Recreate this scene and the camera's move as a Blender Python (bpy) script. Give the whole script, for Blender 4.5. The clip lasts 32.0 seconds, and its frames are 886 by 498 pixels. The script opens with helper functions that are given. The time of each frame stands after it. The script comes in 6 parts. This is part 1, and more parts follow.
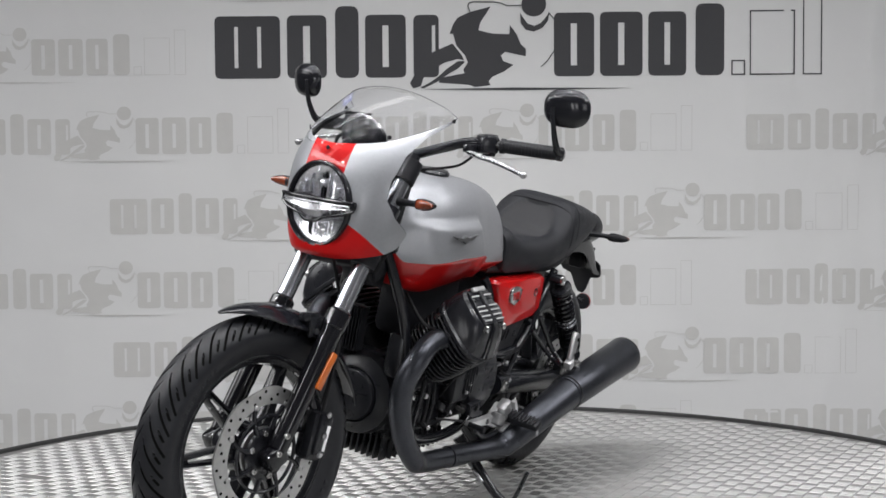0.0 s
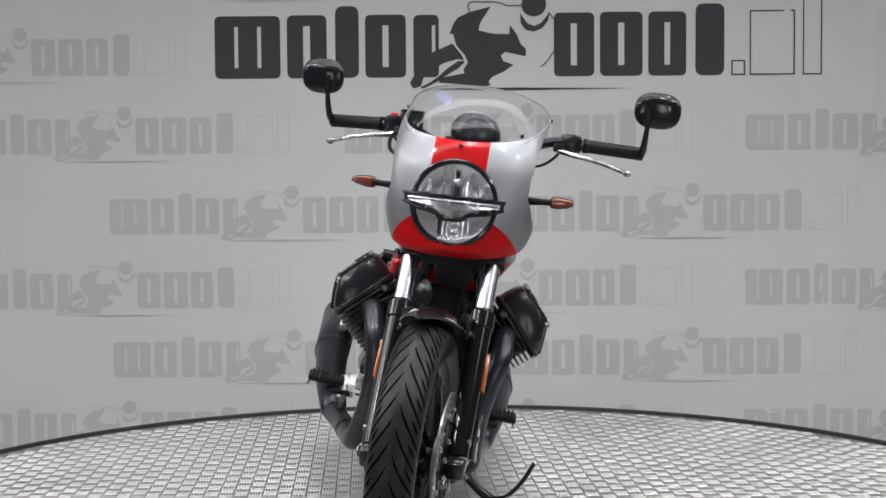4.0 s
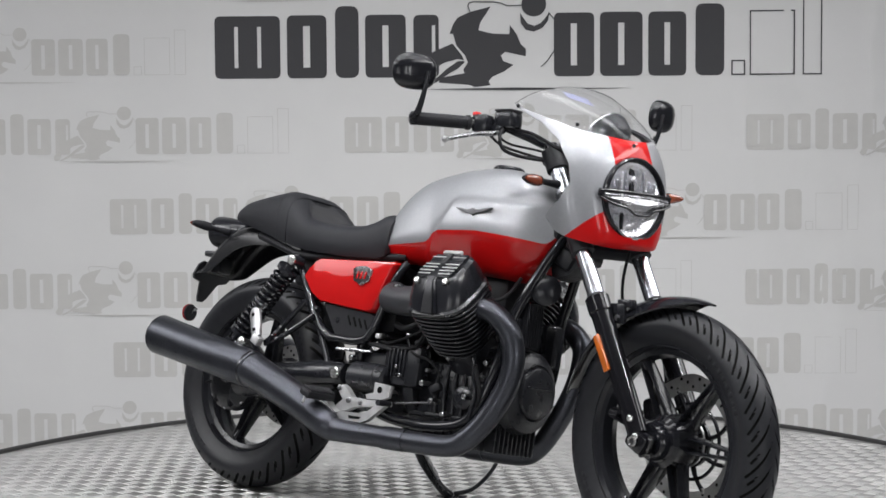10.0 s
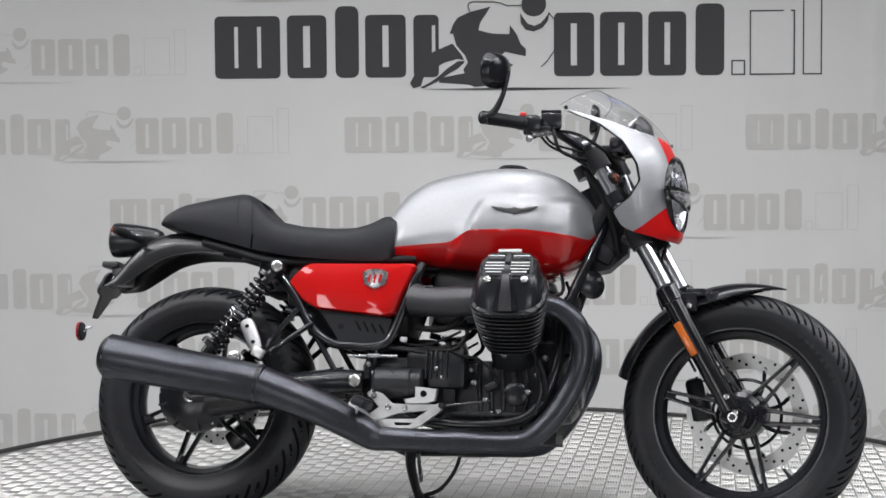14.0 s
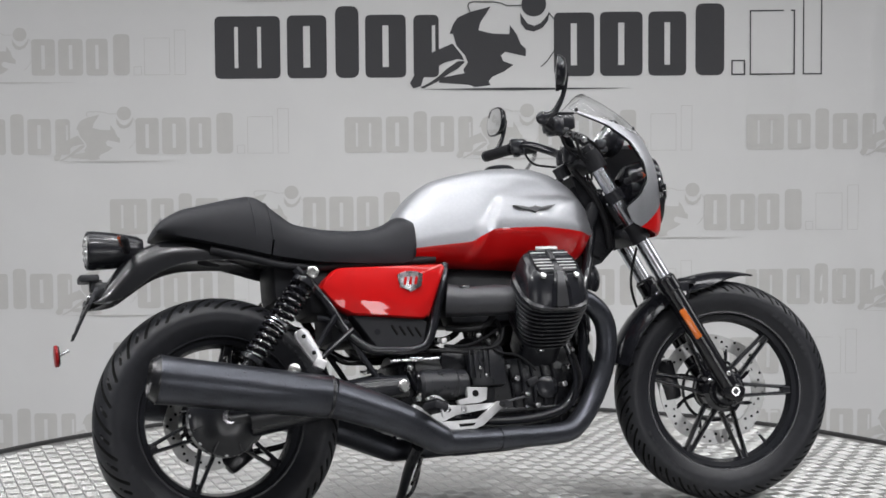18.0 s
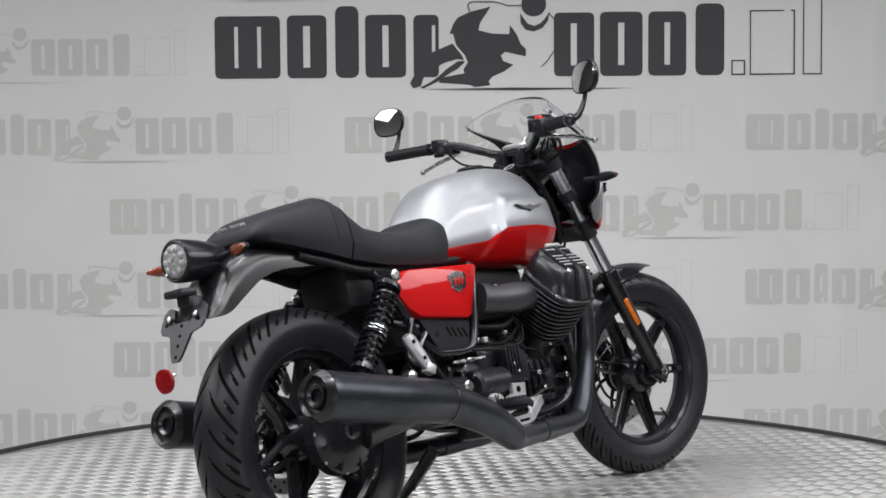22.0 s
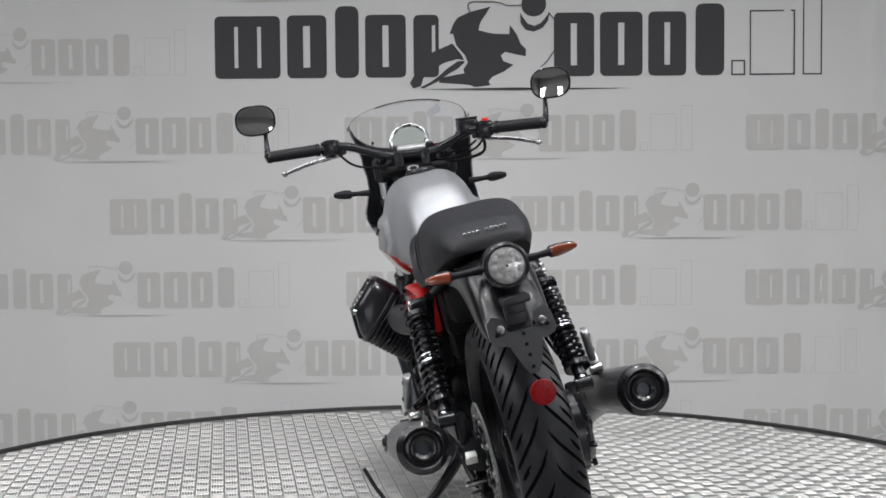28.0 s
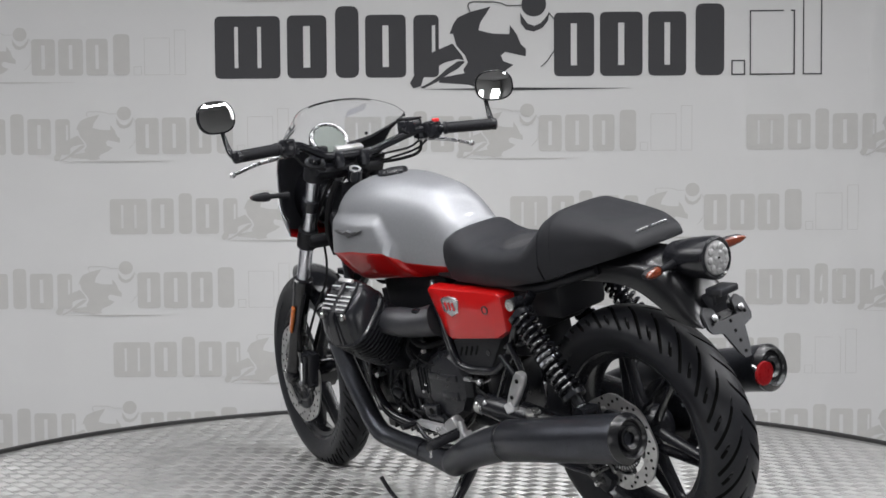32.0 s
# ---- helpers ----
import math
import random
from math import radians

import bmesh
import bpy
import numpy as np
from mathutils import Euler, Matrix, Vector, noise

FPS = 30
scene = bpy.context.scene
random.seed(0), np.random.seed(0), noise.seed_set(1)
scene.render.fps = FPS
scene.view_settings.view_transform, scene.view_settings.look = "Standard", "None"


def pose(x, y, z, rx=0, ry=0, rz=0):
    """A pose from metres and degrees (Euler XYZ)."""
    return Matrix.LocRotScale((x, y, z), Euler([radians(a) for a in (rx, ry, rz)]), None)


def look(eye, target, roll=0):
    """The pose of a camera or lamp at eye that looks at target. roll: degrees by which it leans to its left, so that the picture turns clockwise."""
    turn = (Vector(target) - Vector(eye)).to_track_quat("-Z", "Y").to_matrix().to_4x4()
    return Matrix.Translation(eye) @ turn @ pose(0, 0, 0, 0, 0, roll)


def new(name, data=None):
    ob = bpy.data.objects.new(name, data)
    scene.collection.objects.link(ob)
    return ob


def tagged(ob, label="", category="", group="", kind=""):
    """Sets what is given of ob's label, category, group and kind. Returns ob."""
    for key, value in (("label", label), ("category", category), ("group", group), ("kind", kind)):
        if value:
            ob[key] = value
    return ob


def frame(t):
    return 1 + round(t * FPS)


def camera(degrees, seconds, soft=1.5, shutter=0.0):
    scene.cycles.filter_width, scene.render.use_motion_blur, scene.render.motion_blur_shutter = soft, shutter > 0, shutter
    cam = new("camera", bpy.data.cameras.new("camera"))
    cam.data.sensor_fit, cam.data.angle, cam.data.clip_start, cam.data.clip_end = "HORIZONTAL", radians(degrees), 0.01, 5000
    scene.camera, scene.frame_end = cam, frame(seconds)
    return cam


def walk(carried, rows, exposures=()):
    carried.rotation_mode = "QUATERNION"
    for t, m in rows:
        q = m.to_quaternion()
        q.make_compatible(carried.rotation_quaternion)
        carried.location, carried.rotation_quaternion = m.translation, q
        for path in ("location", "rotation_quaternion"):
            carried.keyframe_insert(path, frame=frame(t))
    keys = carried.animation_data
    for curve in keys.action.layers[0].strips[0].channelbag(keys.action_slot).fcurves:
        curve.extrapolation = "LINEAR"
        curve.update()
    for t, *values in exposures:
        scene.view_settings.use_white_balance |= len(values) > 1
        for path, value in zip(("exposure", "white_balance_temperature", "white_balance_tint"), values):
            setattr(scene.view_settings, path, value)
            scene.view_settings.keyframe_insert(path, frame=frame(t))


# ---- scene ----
# Camera: fixed on a tripod, looking slightly down on the turntable.
EYE = Vector((0.0, -4.14, 0.977))
cam = camera(33.02, 32.0, soft=1.6)
STILL = look(EYE, EYE + Vector((-0.00307, 0.9983, -0.05834)), -0.41)
walk(cam, [(0.0, STILL), (32.0, STILL)], [(0.0, -0.04), (1.0, -0.10), (3.0, -0.30), (6.0, -0.29), (7.0, -0.16), (9.0, 0.03), (12.0, 0.00), (17.0, -0.02), (20.0, -0.02), (23.0, 0.02), (24.0, 0.01), (25.0, -0.26), (26.5, -0.29), (28.0, -0.22), (30.0, -0.16), (32.0, -0.04)])

# World and lamps
world = bpy.data.worlds.new("showroom_world")
scene.world = world
world.use_nodes = True
world.node_tree.nodes["Background"].inputs[0].default_value = (0.9, 0.95, 1.0, 1)
world.node_tree.nodes["Background"].inputs[1].default_value = 0.025


def ceiling_lamp(x, y, z, sx, sy, watts, target, color=(1, 0.98, 0.95), spread=180):
    data = bpy.data.lights.new("unseen_ceiling_lamp", "AREA")
    data.shape, data.size, data.size_y, data.energy, data.color = "RECTANGLE", sx, sy, watts, color
    data.spread = radians(spread)
    ob = new("unseen_ceiling_lamp", data)
    ob.matrix_world = look((x, y, z), target)
    return ob


COOL = (0.98, 0.98, 1.0)
for x in (-3.2, -1.6, 0.0, 1.6, 3.2):
    ceiling_lamp(x, -1.9, 3.4, 0.14, 0.14, 6, (0.5 * x, 0.2, 0.0), COOL, 80)
for x in (-1.8, 0.0, 1.8):
    ceiling_lamp(x, -0.2, 3.45, 0.14, 0.14, 4, (0.8 * x, -0.3, 0.0), COOL, 90)
# unseen strips added for overhead light and streaked highlights
for y in (-2.0, -0.7, 0.6):
    ceiling_lamp(0.0, y, 3.45, 8.0, 0.4, 48, (0.0, y, 0.0), COOL, 130)
# unseen side lamps added so that turned tread bars still glint
for x in (-4.4, 4.4):
    ceiling_lamp(x, 0.3, 3.4, 2.4, 3.0, 25, (0.1 * x, -0.9, 0.0), COOL, 84)
# unseen lamp added to light the front wall for the mirrors
ceiling_lamp(0.0, -6.9, 3.45, 9.0, 0.5, 18, (0.0, -7.1, 0.0), COOL, 130)
# unseen strips added for side light and thin streaks on the panels
for x in (-3.5, 3.5):
    ceiling_lamp(x, -1.0, 3.2, 4.5, 0.22, 16, (0.0, -0.1, 0.4), COOL, 100)
# unseen fill lamps behind the camera, each set in an added window
FRONT_FILLS = ((-5.2, 50), (-3.0, 32), (3.0, 34), (5.2, 56))
for x, watts in FRONT_FILLS:
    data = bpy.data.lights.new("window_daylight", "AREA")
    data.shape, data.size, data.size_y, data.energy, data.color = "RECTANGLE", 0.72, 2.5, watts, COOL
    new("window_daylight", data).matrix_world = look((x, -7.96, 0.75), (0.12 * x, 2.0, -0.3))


# ---- shape helpers: every one returns (vertices, faces) ----
def smooth_path(pts, n=6):
    pts = [Vector(p) for p in pts]
    out = []
    for i in range(len(pts) - 1):
        p0, p1, p2, p3 = pts[max(i - 1, 0)], pts[i], pts[i + 1], pts[min(i + 2, len(pts) - 1)]
        for k in range(n):
            t = k / n
            out.append(0.5 * (2 * p1 + (p2 - p0) * t + (2 * p0 - 5 * p1 + 4 * p2 - p3) * t * t + (3 * p1 - p0 - 3 * p2 + p3) * t ** 3))
    out.append(pts[-1])
    return out


def loft(rings, cap=True, closed=True):
    """Skin of rings with equal point counts."""
    n, v, f = len(rings[0]), [], []
    for r in rings:
        v.extend(tuple(p) for p in r)
    for i in range(len(rings) - 1):
        for j in range(n if closed else n - 1):
            k = (j + 1) % n
            f.append((i * n + j, i * n + k, (i + 1) * n + k, (i + 1) * n + j))
    if cap and closed:
        f.append(tuple(range(n - 1, -1, -1)))
        f.append(tuple(range((len(rings) - 1) * n, len(rings) * n)))
    return v, f


def tube(pts, radius, n=12, smooth=6, cap=True):
    """A pipe along a path; radius is a number or one for each given point."""
    rads = [radius] * len(pts) if isinstance(radius, (int, float)) else list(radius)
    path = smooth_path(pts, smooth) if smooth else [Vector(p) for p in pts]
    steps = smooth if smooth else 1
    rr = []
    for i in range(len(path)):
        a = min(i // steps, len(rads) - 1)
        b, t = min(a + 1, len(rads) - 1), (i % steps) / steps
        rr.append(rads[a] * (1 - t) + rads[b] * t)
    rings, up = [], None
    for i, p in enumerate(path):
        d = (path[min(i + 1, len(path) - 1)] - path[max(i - 1, 0)]).normalized()
        if up is None:
            up = d.orthogonal().normalized()
        up = (up - d * up.dot(d)).normalized()
        side = d.cross(up)
        rings.append([p + rr[i] * (math.cos(a) * up + math.sin(a) * side) for a in (2 * math.pi * k / n for k in range(n))])
    return loft(rings, cap)


def lathe(profile, origin, axis, n=32, cap=True):
    """profile: (distance along the axis, radius)."""
    origin, axis = Vector(origin), Vector(axis).normalized()
    u = axis.orthogonal().normalized()
    w = axis.cross(u)
    rings = [[origin + axis * s + max(r, 1e-4) * (math.cos(a) * u + math.sin(a) * w) for a in (2 * math.pi * k / n for k in range(n))] for s, r in profile]
    return loft(rings, cap)


def rbox(cx, cy, cz, sx, sy, sz, bevel=0.004, turn=None, seg=2):
    bm = bmesh.new()
    bmesh.ops.create_cube(bm, size=1.0)
    bmesh.ops.scale(bm, vec=(sx, sy, sz), verts=bm.verts)
    if bevel:
        bmesh.ops.bevel(bm, geom=list(bm.edges), offset=min(bevel, 0.49 * min(sx, sy, sz)), segments=seg, affect="EDGES", profile=0.5)
    m = Matrix.Translation((cx, cy, cz)) @ (turn.to_4x4() if turn is not None else Matrix())
    bmesh.ops.transform(bm, matrix=m, verts=bm.verts)
    bm.verts.index_update()
    out = [tuple(v.co) for v in bm.verts], [tuple(v.index for v in f.verts) for f in bm.faces]
    bm.free()
    return out


def prism(outline, y0, y1, bevel=0.003, crown=0.0):
    """An outline of (x, z) points made a plate between y0 and y1, its edge at y1 bevelled; crown swells the face at y1."""
    n = len(outline)
    cx, cz = sum(p[0] for p in outline) / n, sum(p[1] for p in outline) / n
    sgn = 1 if y1 > y0 else -1

    def ring(y, k):
        return [(cx + (x - cx) * k, y, cz + (z - cz) * k) for x, z in outline]
    size = max(math.hypot(x - cx, z - cz) for x, z in outline)
    k = 1 - bevel / size
    rings = [ring(y0, 1), ring(y1 - sgn * bevel, 1), ring(y1 - sgn * bevel * 0.3, (1 + k) / 2), ring(y1, k)]
    if crown:
        rings += [ring(y1 + sgn * crown * 0.55, k * 0.75), ring(y1 + sgn * crown * 0.9, k * 0.45), ring(y1 + sgn * crown, k * 0.15)]
    return loft(rings)


def joined(*shapes):
    v, f = [], []
    for sv, sf in shapes:
        o = len(v)
        v.extend(sv)
        f.extend(tuple(i + o for i in face) for face in sf)
    return v, f


def curve_at(table, x, soft=0.0):
    """Look-up in rows (x, value), sorted by x, rounded over a width soft."""
    xs, vs = [r[0] for r in table], [r[1] for r in table]
    if not soft:
        return float(np.interp(x, xs, vs))
    near = min(soft, max(x - xs[0], 0.0), max(xs[-1] - x, 0.0))
    at = x + near * np.array([-1, -0.75, -0.5, -0.25, 0, 0.25, 0.5, 0.75, 1])
    return float(np.average(np.interp(at, xs, vs), weights=[1, 2, 3, 4, 4, 4, 3, 2, 1]))


def part(name, shape, material, parent, label="", m=None, sharp=35, mats=(), index=None):
    """One mesh object from (vertices, faces) or a bmesh under a thing or part."""
    me = bpy.data.meshes.new(name)
    if isinstance(shape, tuple):
        me.from_pydata([tuple(p) for p in shape[0]], [], shape[1])
    else:
        shape.to_mesh(me)
        shape.free()
    me.validate()
    me.polygons.foreach_set("use_smooth", [True] * len(me.polygons))
    me.set_sharp_from_angle(angle=radians(sharp))
    me.materials.append(material)
    for extra in mats:
        me.materials.append(extra)
    if index is not None:
        me.polygons.foreach_set("material_index", index)
    ob = new(name, me)
    if parent is not None:
        ob.parent = parent
    if m is not None:
        ob.matrix_basis = m
    if label:
        ob["label"] = label
    return ob


# ---- materials ----
def material(name, color, rough=0.5, metal=0.0, vary=0.12, scale=40.0, bump=0.0, bump_scale=200.0, coat=0.0, rough_vary=0.1, spec=0.5):
    mat = bpy.data.materials.new(name)
    mat.use_nodes = True
    nt = mat.node_tree
    b = nt.nodes["Principled BSDF"]
    b.inputs["Metallic"].default_value = metal
    b.inputs["Coat Weight"].default_value = coat
    b.inputs["Coat Roughness"].default_value = 0.03
    b.inputs["Specular IOR Level"].default_value = spec
    co = nt.nodes.new("ShaderNodeTexCoord")
    big, fine = nt.nodes.new("ShaderNodeTexNoise"), nt.nodes.new("ShaderNodeTexNoise")
    big.inputs["Scale"].default_value, fine.inputs["Scale"].default_value = scale / 8, scale
    fine.inputs["Detail"].default_value = 5
    add = nt.nodes.new("ShaderNodeMath")
    add.operation = "ADD"
    nt.links.new(co.outputs["Object"], big.inputs["Vector"])
    nt.links.new(co.outputs["Object"], fine.inputs["Vector"])
    nt.links.new(big.outputs["Fac"], add.inputs[0])
    nt.links.new(fine.outputs["Fac"], add.inputs[1])
    ramp = nt.nodes.new("ShaderNodeMapRange")
    ramp.inputs["From Min"].default_value, ramp.inputs["From Max"].default_value = 0.6, 1.4
    ramp.inputs["To Min"].default_value, ramp.inputs["To Max"].default_value = 1 - vary, 1 + vary
    nt.links.new(add.outputs[0], ramp.inputs["Value"])
    mul = nt.nodes.new("ShaderNodeVectorMath")
    mul.operation = "SCALE"
    mul.inputs[0].default_value = color
    nt.links.new(ramp.outputs[0], mul.inputs["Scale"])
    nt.links.new(mul.outputs[0], b.inputs["Base Color"])
    rr = nt.nodes.new("ShaderNodeMapRange")
    rr.inputs["To Min"].default_value, rr.inputs["To Max"].default_value = max(rough - rough_vary, 0.02), min(rough + rough_vary, 1)
    nt.links.new(fine.outputs["Fac"], rr.inputs["Value"])
    nt.links.new(rr.outputs[0], b.inputs["Roughness"])
    if bump:
        grain, bp = nt.nodes.new("ShaderNodeTexNoise"), nt.nodes.new("ShaderNodeBump")
        grain.inputs["Scale"].default_value = bump_scale
        bp.inputs["Strength"].default_value, bp.inputs["Distance"].default_value = bump, 0.002
        nt.links.new(co.outputs["Object"], grain.inputs["Vector"])
        nt.links.new(grain.outputs["Fac"], bp.inputs["Height"])
        nt.links.new(bp.outputs[0], b.inputs["Normal"])
    return mat


def glass(name, color=(1, 1, 1), rough=0.02, ior=1.07):
    mat = bpy.data.materials.new(name)
    mat.use_nodes = True
    nt = mat.node_tree
    b = nt.nodes["Principled BSDF"]
    b.inputs["Base Color"].default_value = (*color, 1)
    b.inputs["Roughness"].default_value = rough
    b.inputs["Transmission Weight"].default_value = 1.0
    b.inputs["IOR"].default_value = ior
    return mat


RUBBER = material("tyre_rubber", (0.0125, 0.013, 0.0155), 0.40, vary=0.3, scale=60, bump=0.15, bump_scale=500, spec=0.26)
DISC = material("disc_steel", (0.40, 0.40, 0.395), 0.38, metal=0.85, vary=0.2, scale=60)
# near-black that paints the shade inside grooves, holes and slots
RECESS_SHADE = material("recess_shade_black", (0.006, 0.006, 0.006), 0.8, vary=0.2, spec=0.05)
BLACK_GLOSS = material("gloss_black_paint", (0.008, 0.0083, 0.0105), 0.14, vary=0.2, coat=0.0, rough_vary=0.03, spec=0.42)
FORK_BLACK = material("fork_black_paint", (0.006, 0.006, 0.0075), 0.12, vary=0.1, rough_vary=0.02, spec=0.45)
SPRING = material("spring_gloss_black", (0.007, 0.007, 0.009), 0.12, vary=0.1, coat=0.2, rough_vary=0.02)
TAIL_LENS = material("tail_lamp_lens", (0.40, 0.40, 0.40), 0.2, metal=0.4, vary=0.3, scale=150, coat=0.5)
BLACK_SATIN = material("satin_black_paint", (0.0115, 0.012, 0.0145), 0.22, vary=0.15, scale=90, spec=0.38, rough_vary=0.01)
GUARD = material("satin_black_guard", (0.007, 0.0072, 0.0085), 0.25, vary=0.15, scale=90, rough_vary=0.02, spec=0.5)
DARK_ALLOY = material("dark_machined_alloy", (0.045, 0.045, 0.048), 0.35, metal=0.6)
BLACK_MATT = material("matt_black_plastic", (0.010, 0.0103, 0.0125), 0.5, vary=0.2, bump=0.15, bump_scale=700, spec=0.22)
ENGINE = material("engine_black_wrinkle", (0.0115, 0.012, 0.0145), 0.30, vary=0.3, bump=0.25, bump_scale=400, spec=0.32)
EXHAUST = material("exhaust_black_ceramic", (0.043, 0.0455, 0.054), 0.31, metal=0.75, vary=0.2, scale=200, bump=0.08, bump_scale=900)
VINYL = material("seat_vinyl", (0.0125, 0.013, 0.0158), 0.5, vary=0.15, bump=0.4, bump_scale=900, spec=0.24)
SUEDE = material("seat_grip_fabric", (0.018, 0.018, 0.02), 0.8, vary=0.2, bump=0.5, bump_scale=1200)
SILVER = material("silver_metallic_paint", (0.285, 0.29, 0.305), 0.48, metal=0.65, vary=0.05, scale=900, coat=0.35, rough_vary=0.05)
RED = material("red_gloss_paint", (0.40, 0.0045, 0.005), 0.35, vary=0.05, coat=0.9, rough_vary=0.03, spec=0.06)
LAMP_BAR = material("lamp_bar_chrome", (0.48, 0.48, 0.50), 0.26, metal=0.9, vary=0.15, scale=60, rough_vary=0.06)
CHROME = material("chrome", (0.56, 0.57, 0.61), 0.22, metal=1.0, vary=0.06, rough_vary=0.05)
ALLOY = material("cast_alloy", (0.56, 0.56, 0.565), 0.34, metal=0.7, vary=0.2, bump=0.2, bump_scale=300)
BRACKET = material("grey_black_bracket", (0.013, 0.0137, 0.017), 0.42, vary=0.2, bump=0.1, bump_scale=600)
BOLT = material("bright_plated_bolt", (0.50, 0.50, 0.49), 0.24, metal=0.95, vary=0.25, scale=300)
BRIGHT = material("bright_machined_edge", (0.46, 0.46, 0.46), 0.35, metal=0.5, vary=0.1)
STEEL = material("brushed_steel", (0.40, 0.40, 0.41), 0.27, metal=1.0, vary=0.2)
ORANGE = material("amber_reflector", (0.40, 0.095, 0.012), 0.2, vary=0.1, coat=0.5)
AMBER = material("amber_lens", (0.17, 0.035, 0.014), 0.12, vary=0.5, scale=220, coat=1.0)
RED_LENS = material("red_reflector", (0.20, 0.004, 0.006), 0.3, vary=0.3, scale=200, spec=0.2)
MIRROR = material("mirror_glass", (0.9, 0.9, 0.9), 0.02, metal=1.0, vary=0.0, rough_vary=0.01)
SCREEN = glass("clear_windscreen", (0.975, 0.98, 0.985), 0.02, 1.13)
LENS = glass("headlight_lens")
REFLECT = material("lamp_reflector", (0.78, 0.78, 0.81), 0.22, metal=0.85, vary=0.12, scale=40, coat=0.2, rough_vary=0.05)
PEG_ALLOY = material("grey_cast_alloy", (0.33, 0.33, 0.335), 0.38, metal=0.8, vary=0.2, bump=0.2, bump_scale=300)
INTAKE = material("grained_intake_plastic", (0.022, 0.0225, 0.026), 0.42, vary=0.3, scale=120, bump=0.2, bump_scale=500)
DIAL = material("instrument_display", (0.085, 0.10, 0.09), 0.35, vary=0.08, coat=0.15)
CABLE = material("cable_black", (0.006, 0.006, 0.007), 0.55, spec=0.18)
SWITCH_RED = material("switch_red", (0.6, 0.02, 0.02), 0.4)
GREY_PRINT = material("badge_grey", (0.12, 0.12, 0.125), 0.3, metal=0.6)
SILVER_PRINT = material("silver_thread_print", (0.42, 0.42, 0.43), 0.35, metal=0.4)
WHITE_PRINT = material("badge_white", (0.75, 0.75, 0.75), 0.35)

# ---- structure: showroom shell, backdrop, turntable ----
WALL = material("wall_paint", (0.24, 0.24, 0.24), 0.8, vary=0.06, scale=6)
CONCRETE = material("floor_concrete", (0.22, 0.22, 0.22), 0.6, vary=0.2, scale=12, bump=0.1)
BANNER = material("banner_fabric", (0.655, 0.655, 0.65), 0.72, vary=0.03, scale=5, bump=0.06, bump_scale=350)
PRINT_DARK = material("banner_print_dark", (0.042, 0.042, 0.046), 0.7, vary=0.08, scale=20)
PRINT_PALE = material("banner_print_pale", (0.53, 0.525, 0.508), 0.72, vary=0.05, scale=20)
# plate colour darkened and bar colour brightened to imitate the bars' glints
TREAD = material("aluminium_tread_plate", (0.215, 0.21, 0.205), 0.58, metal=0.75, vary=0.28, scale=22, rough_vary=0.12, bump=0.1, bump_scale=150)
TREAD_TOP = material("bright_tread_bars", (0.455, 0.455, 0.445), 0.42, metal=0.95, vary=0.22, scale=14, rough_vary=0.08)
RIM_BLACK = material("turntable_rim", (0.02, 0.02, 0.02), 0.6)
LOW = -0.55


def wall(name, x0, x1, y0, y1, z0, z1, mat):
    ob = part(name, rbox((x0 + x1) / 2, (y0 + y1) / 2, (z0 + z1) / 2, x1 - x0, y1 - y0, z1 - z0, 0), mat, None)
    return tagged(ob, kind="structure")


tagged(wall("floor", -6, 6, -8, 4, LOW - 0.1, LOW, CONCRETE), "grey concrete showroom floor under the turntable", "floor")
tagged(wall("wall_back", -6, 6, 4, 4.12, LOW, 3.6, WALL), "plain light grey showroom wall", "wall")
# paler than the other walls, to brighten what the mirrors show
PALE_WALL = material("pale_wall_paint", (0.6, 0.6, 0.58), 0.8, vary=0.06, scale=6)
GLAZING = glass("window_glazing")


def front_wall():
    """The unseen wall behind the camera, with four windows added for the fill lamps."""
    cuts = [(x - 0.375, x + 0.375) for x, watts in FRONT_FILLS]
    edges = [-6.0] + [e for c in cuts for e in c] + [6.0]
    boxes = [((a + b) / 2, b - a, LOW, 3.6) for a, b in zip(edges[::2], edges[1::2])]
    for a, b in cuts:
        boxes += [((a + b) / 2, b - a, LOW, -0.52), ((a + b) / 2, b - a, 2.02, 3.6)]
    ob = part("wall_front", joined(*[rbox(x, -8.06, (z0 + z1) / 2, w, 0.12, z1 - z0, 0) for x, w, z0, z1 in boxes]), PALE_WALL, None)
    tagged(ob, "unseen pale grey wall with four added windows", "wall", kind="structure")
    for k, (a, b) in enumerate(cuts):
        c = (a + b) / 2
        win = part("window_%d" % (k + 1), joined(rbox(a + 0.01, -8.08, 0.75, 0.02, 0.05, 2.54, 0), rbox(b - 0.01, -8.08, 0.75, 0.02, 0.05, 2.54, 0), rbox(c, -8.08, -0.51, 0.71, 0.05, 0.02, 0), rbox(c, -8.08, 2.01, 0.71, 0.05, 0.02, 0)), BLACK_MATT, None)
        tagged(win, "unseen dark-framed window added for a fill lamp", "window", kind="structure")
        part("pane", rbox(c, -8.08, 0.75, 0.71, 0.006, 2.5, 0), GLAZING, win).visible_shadow = False


front_wall()
tagged(wall("wall_left", -6.12, -6, -8, 4, LOW, 3.6, WALL), "plain light grey showroom wall", "wall")
tagged(wall("wall_right", 6, 6.12, -8, 4, LOW, 3.6, WALL), "plain light grey showroom wall", "wall")
tagged(wall("ceiling", -6, 6, -8, 4, 3.6, 3.7, WALL), "plain light grey showroom ceiling", "ceiling")

BACK_Y = 2.4


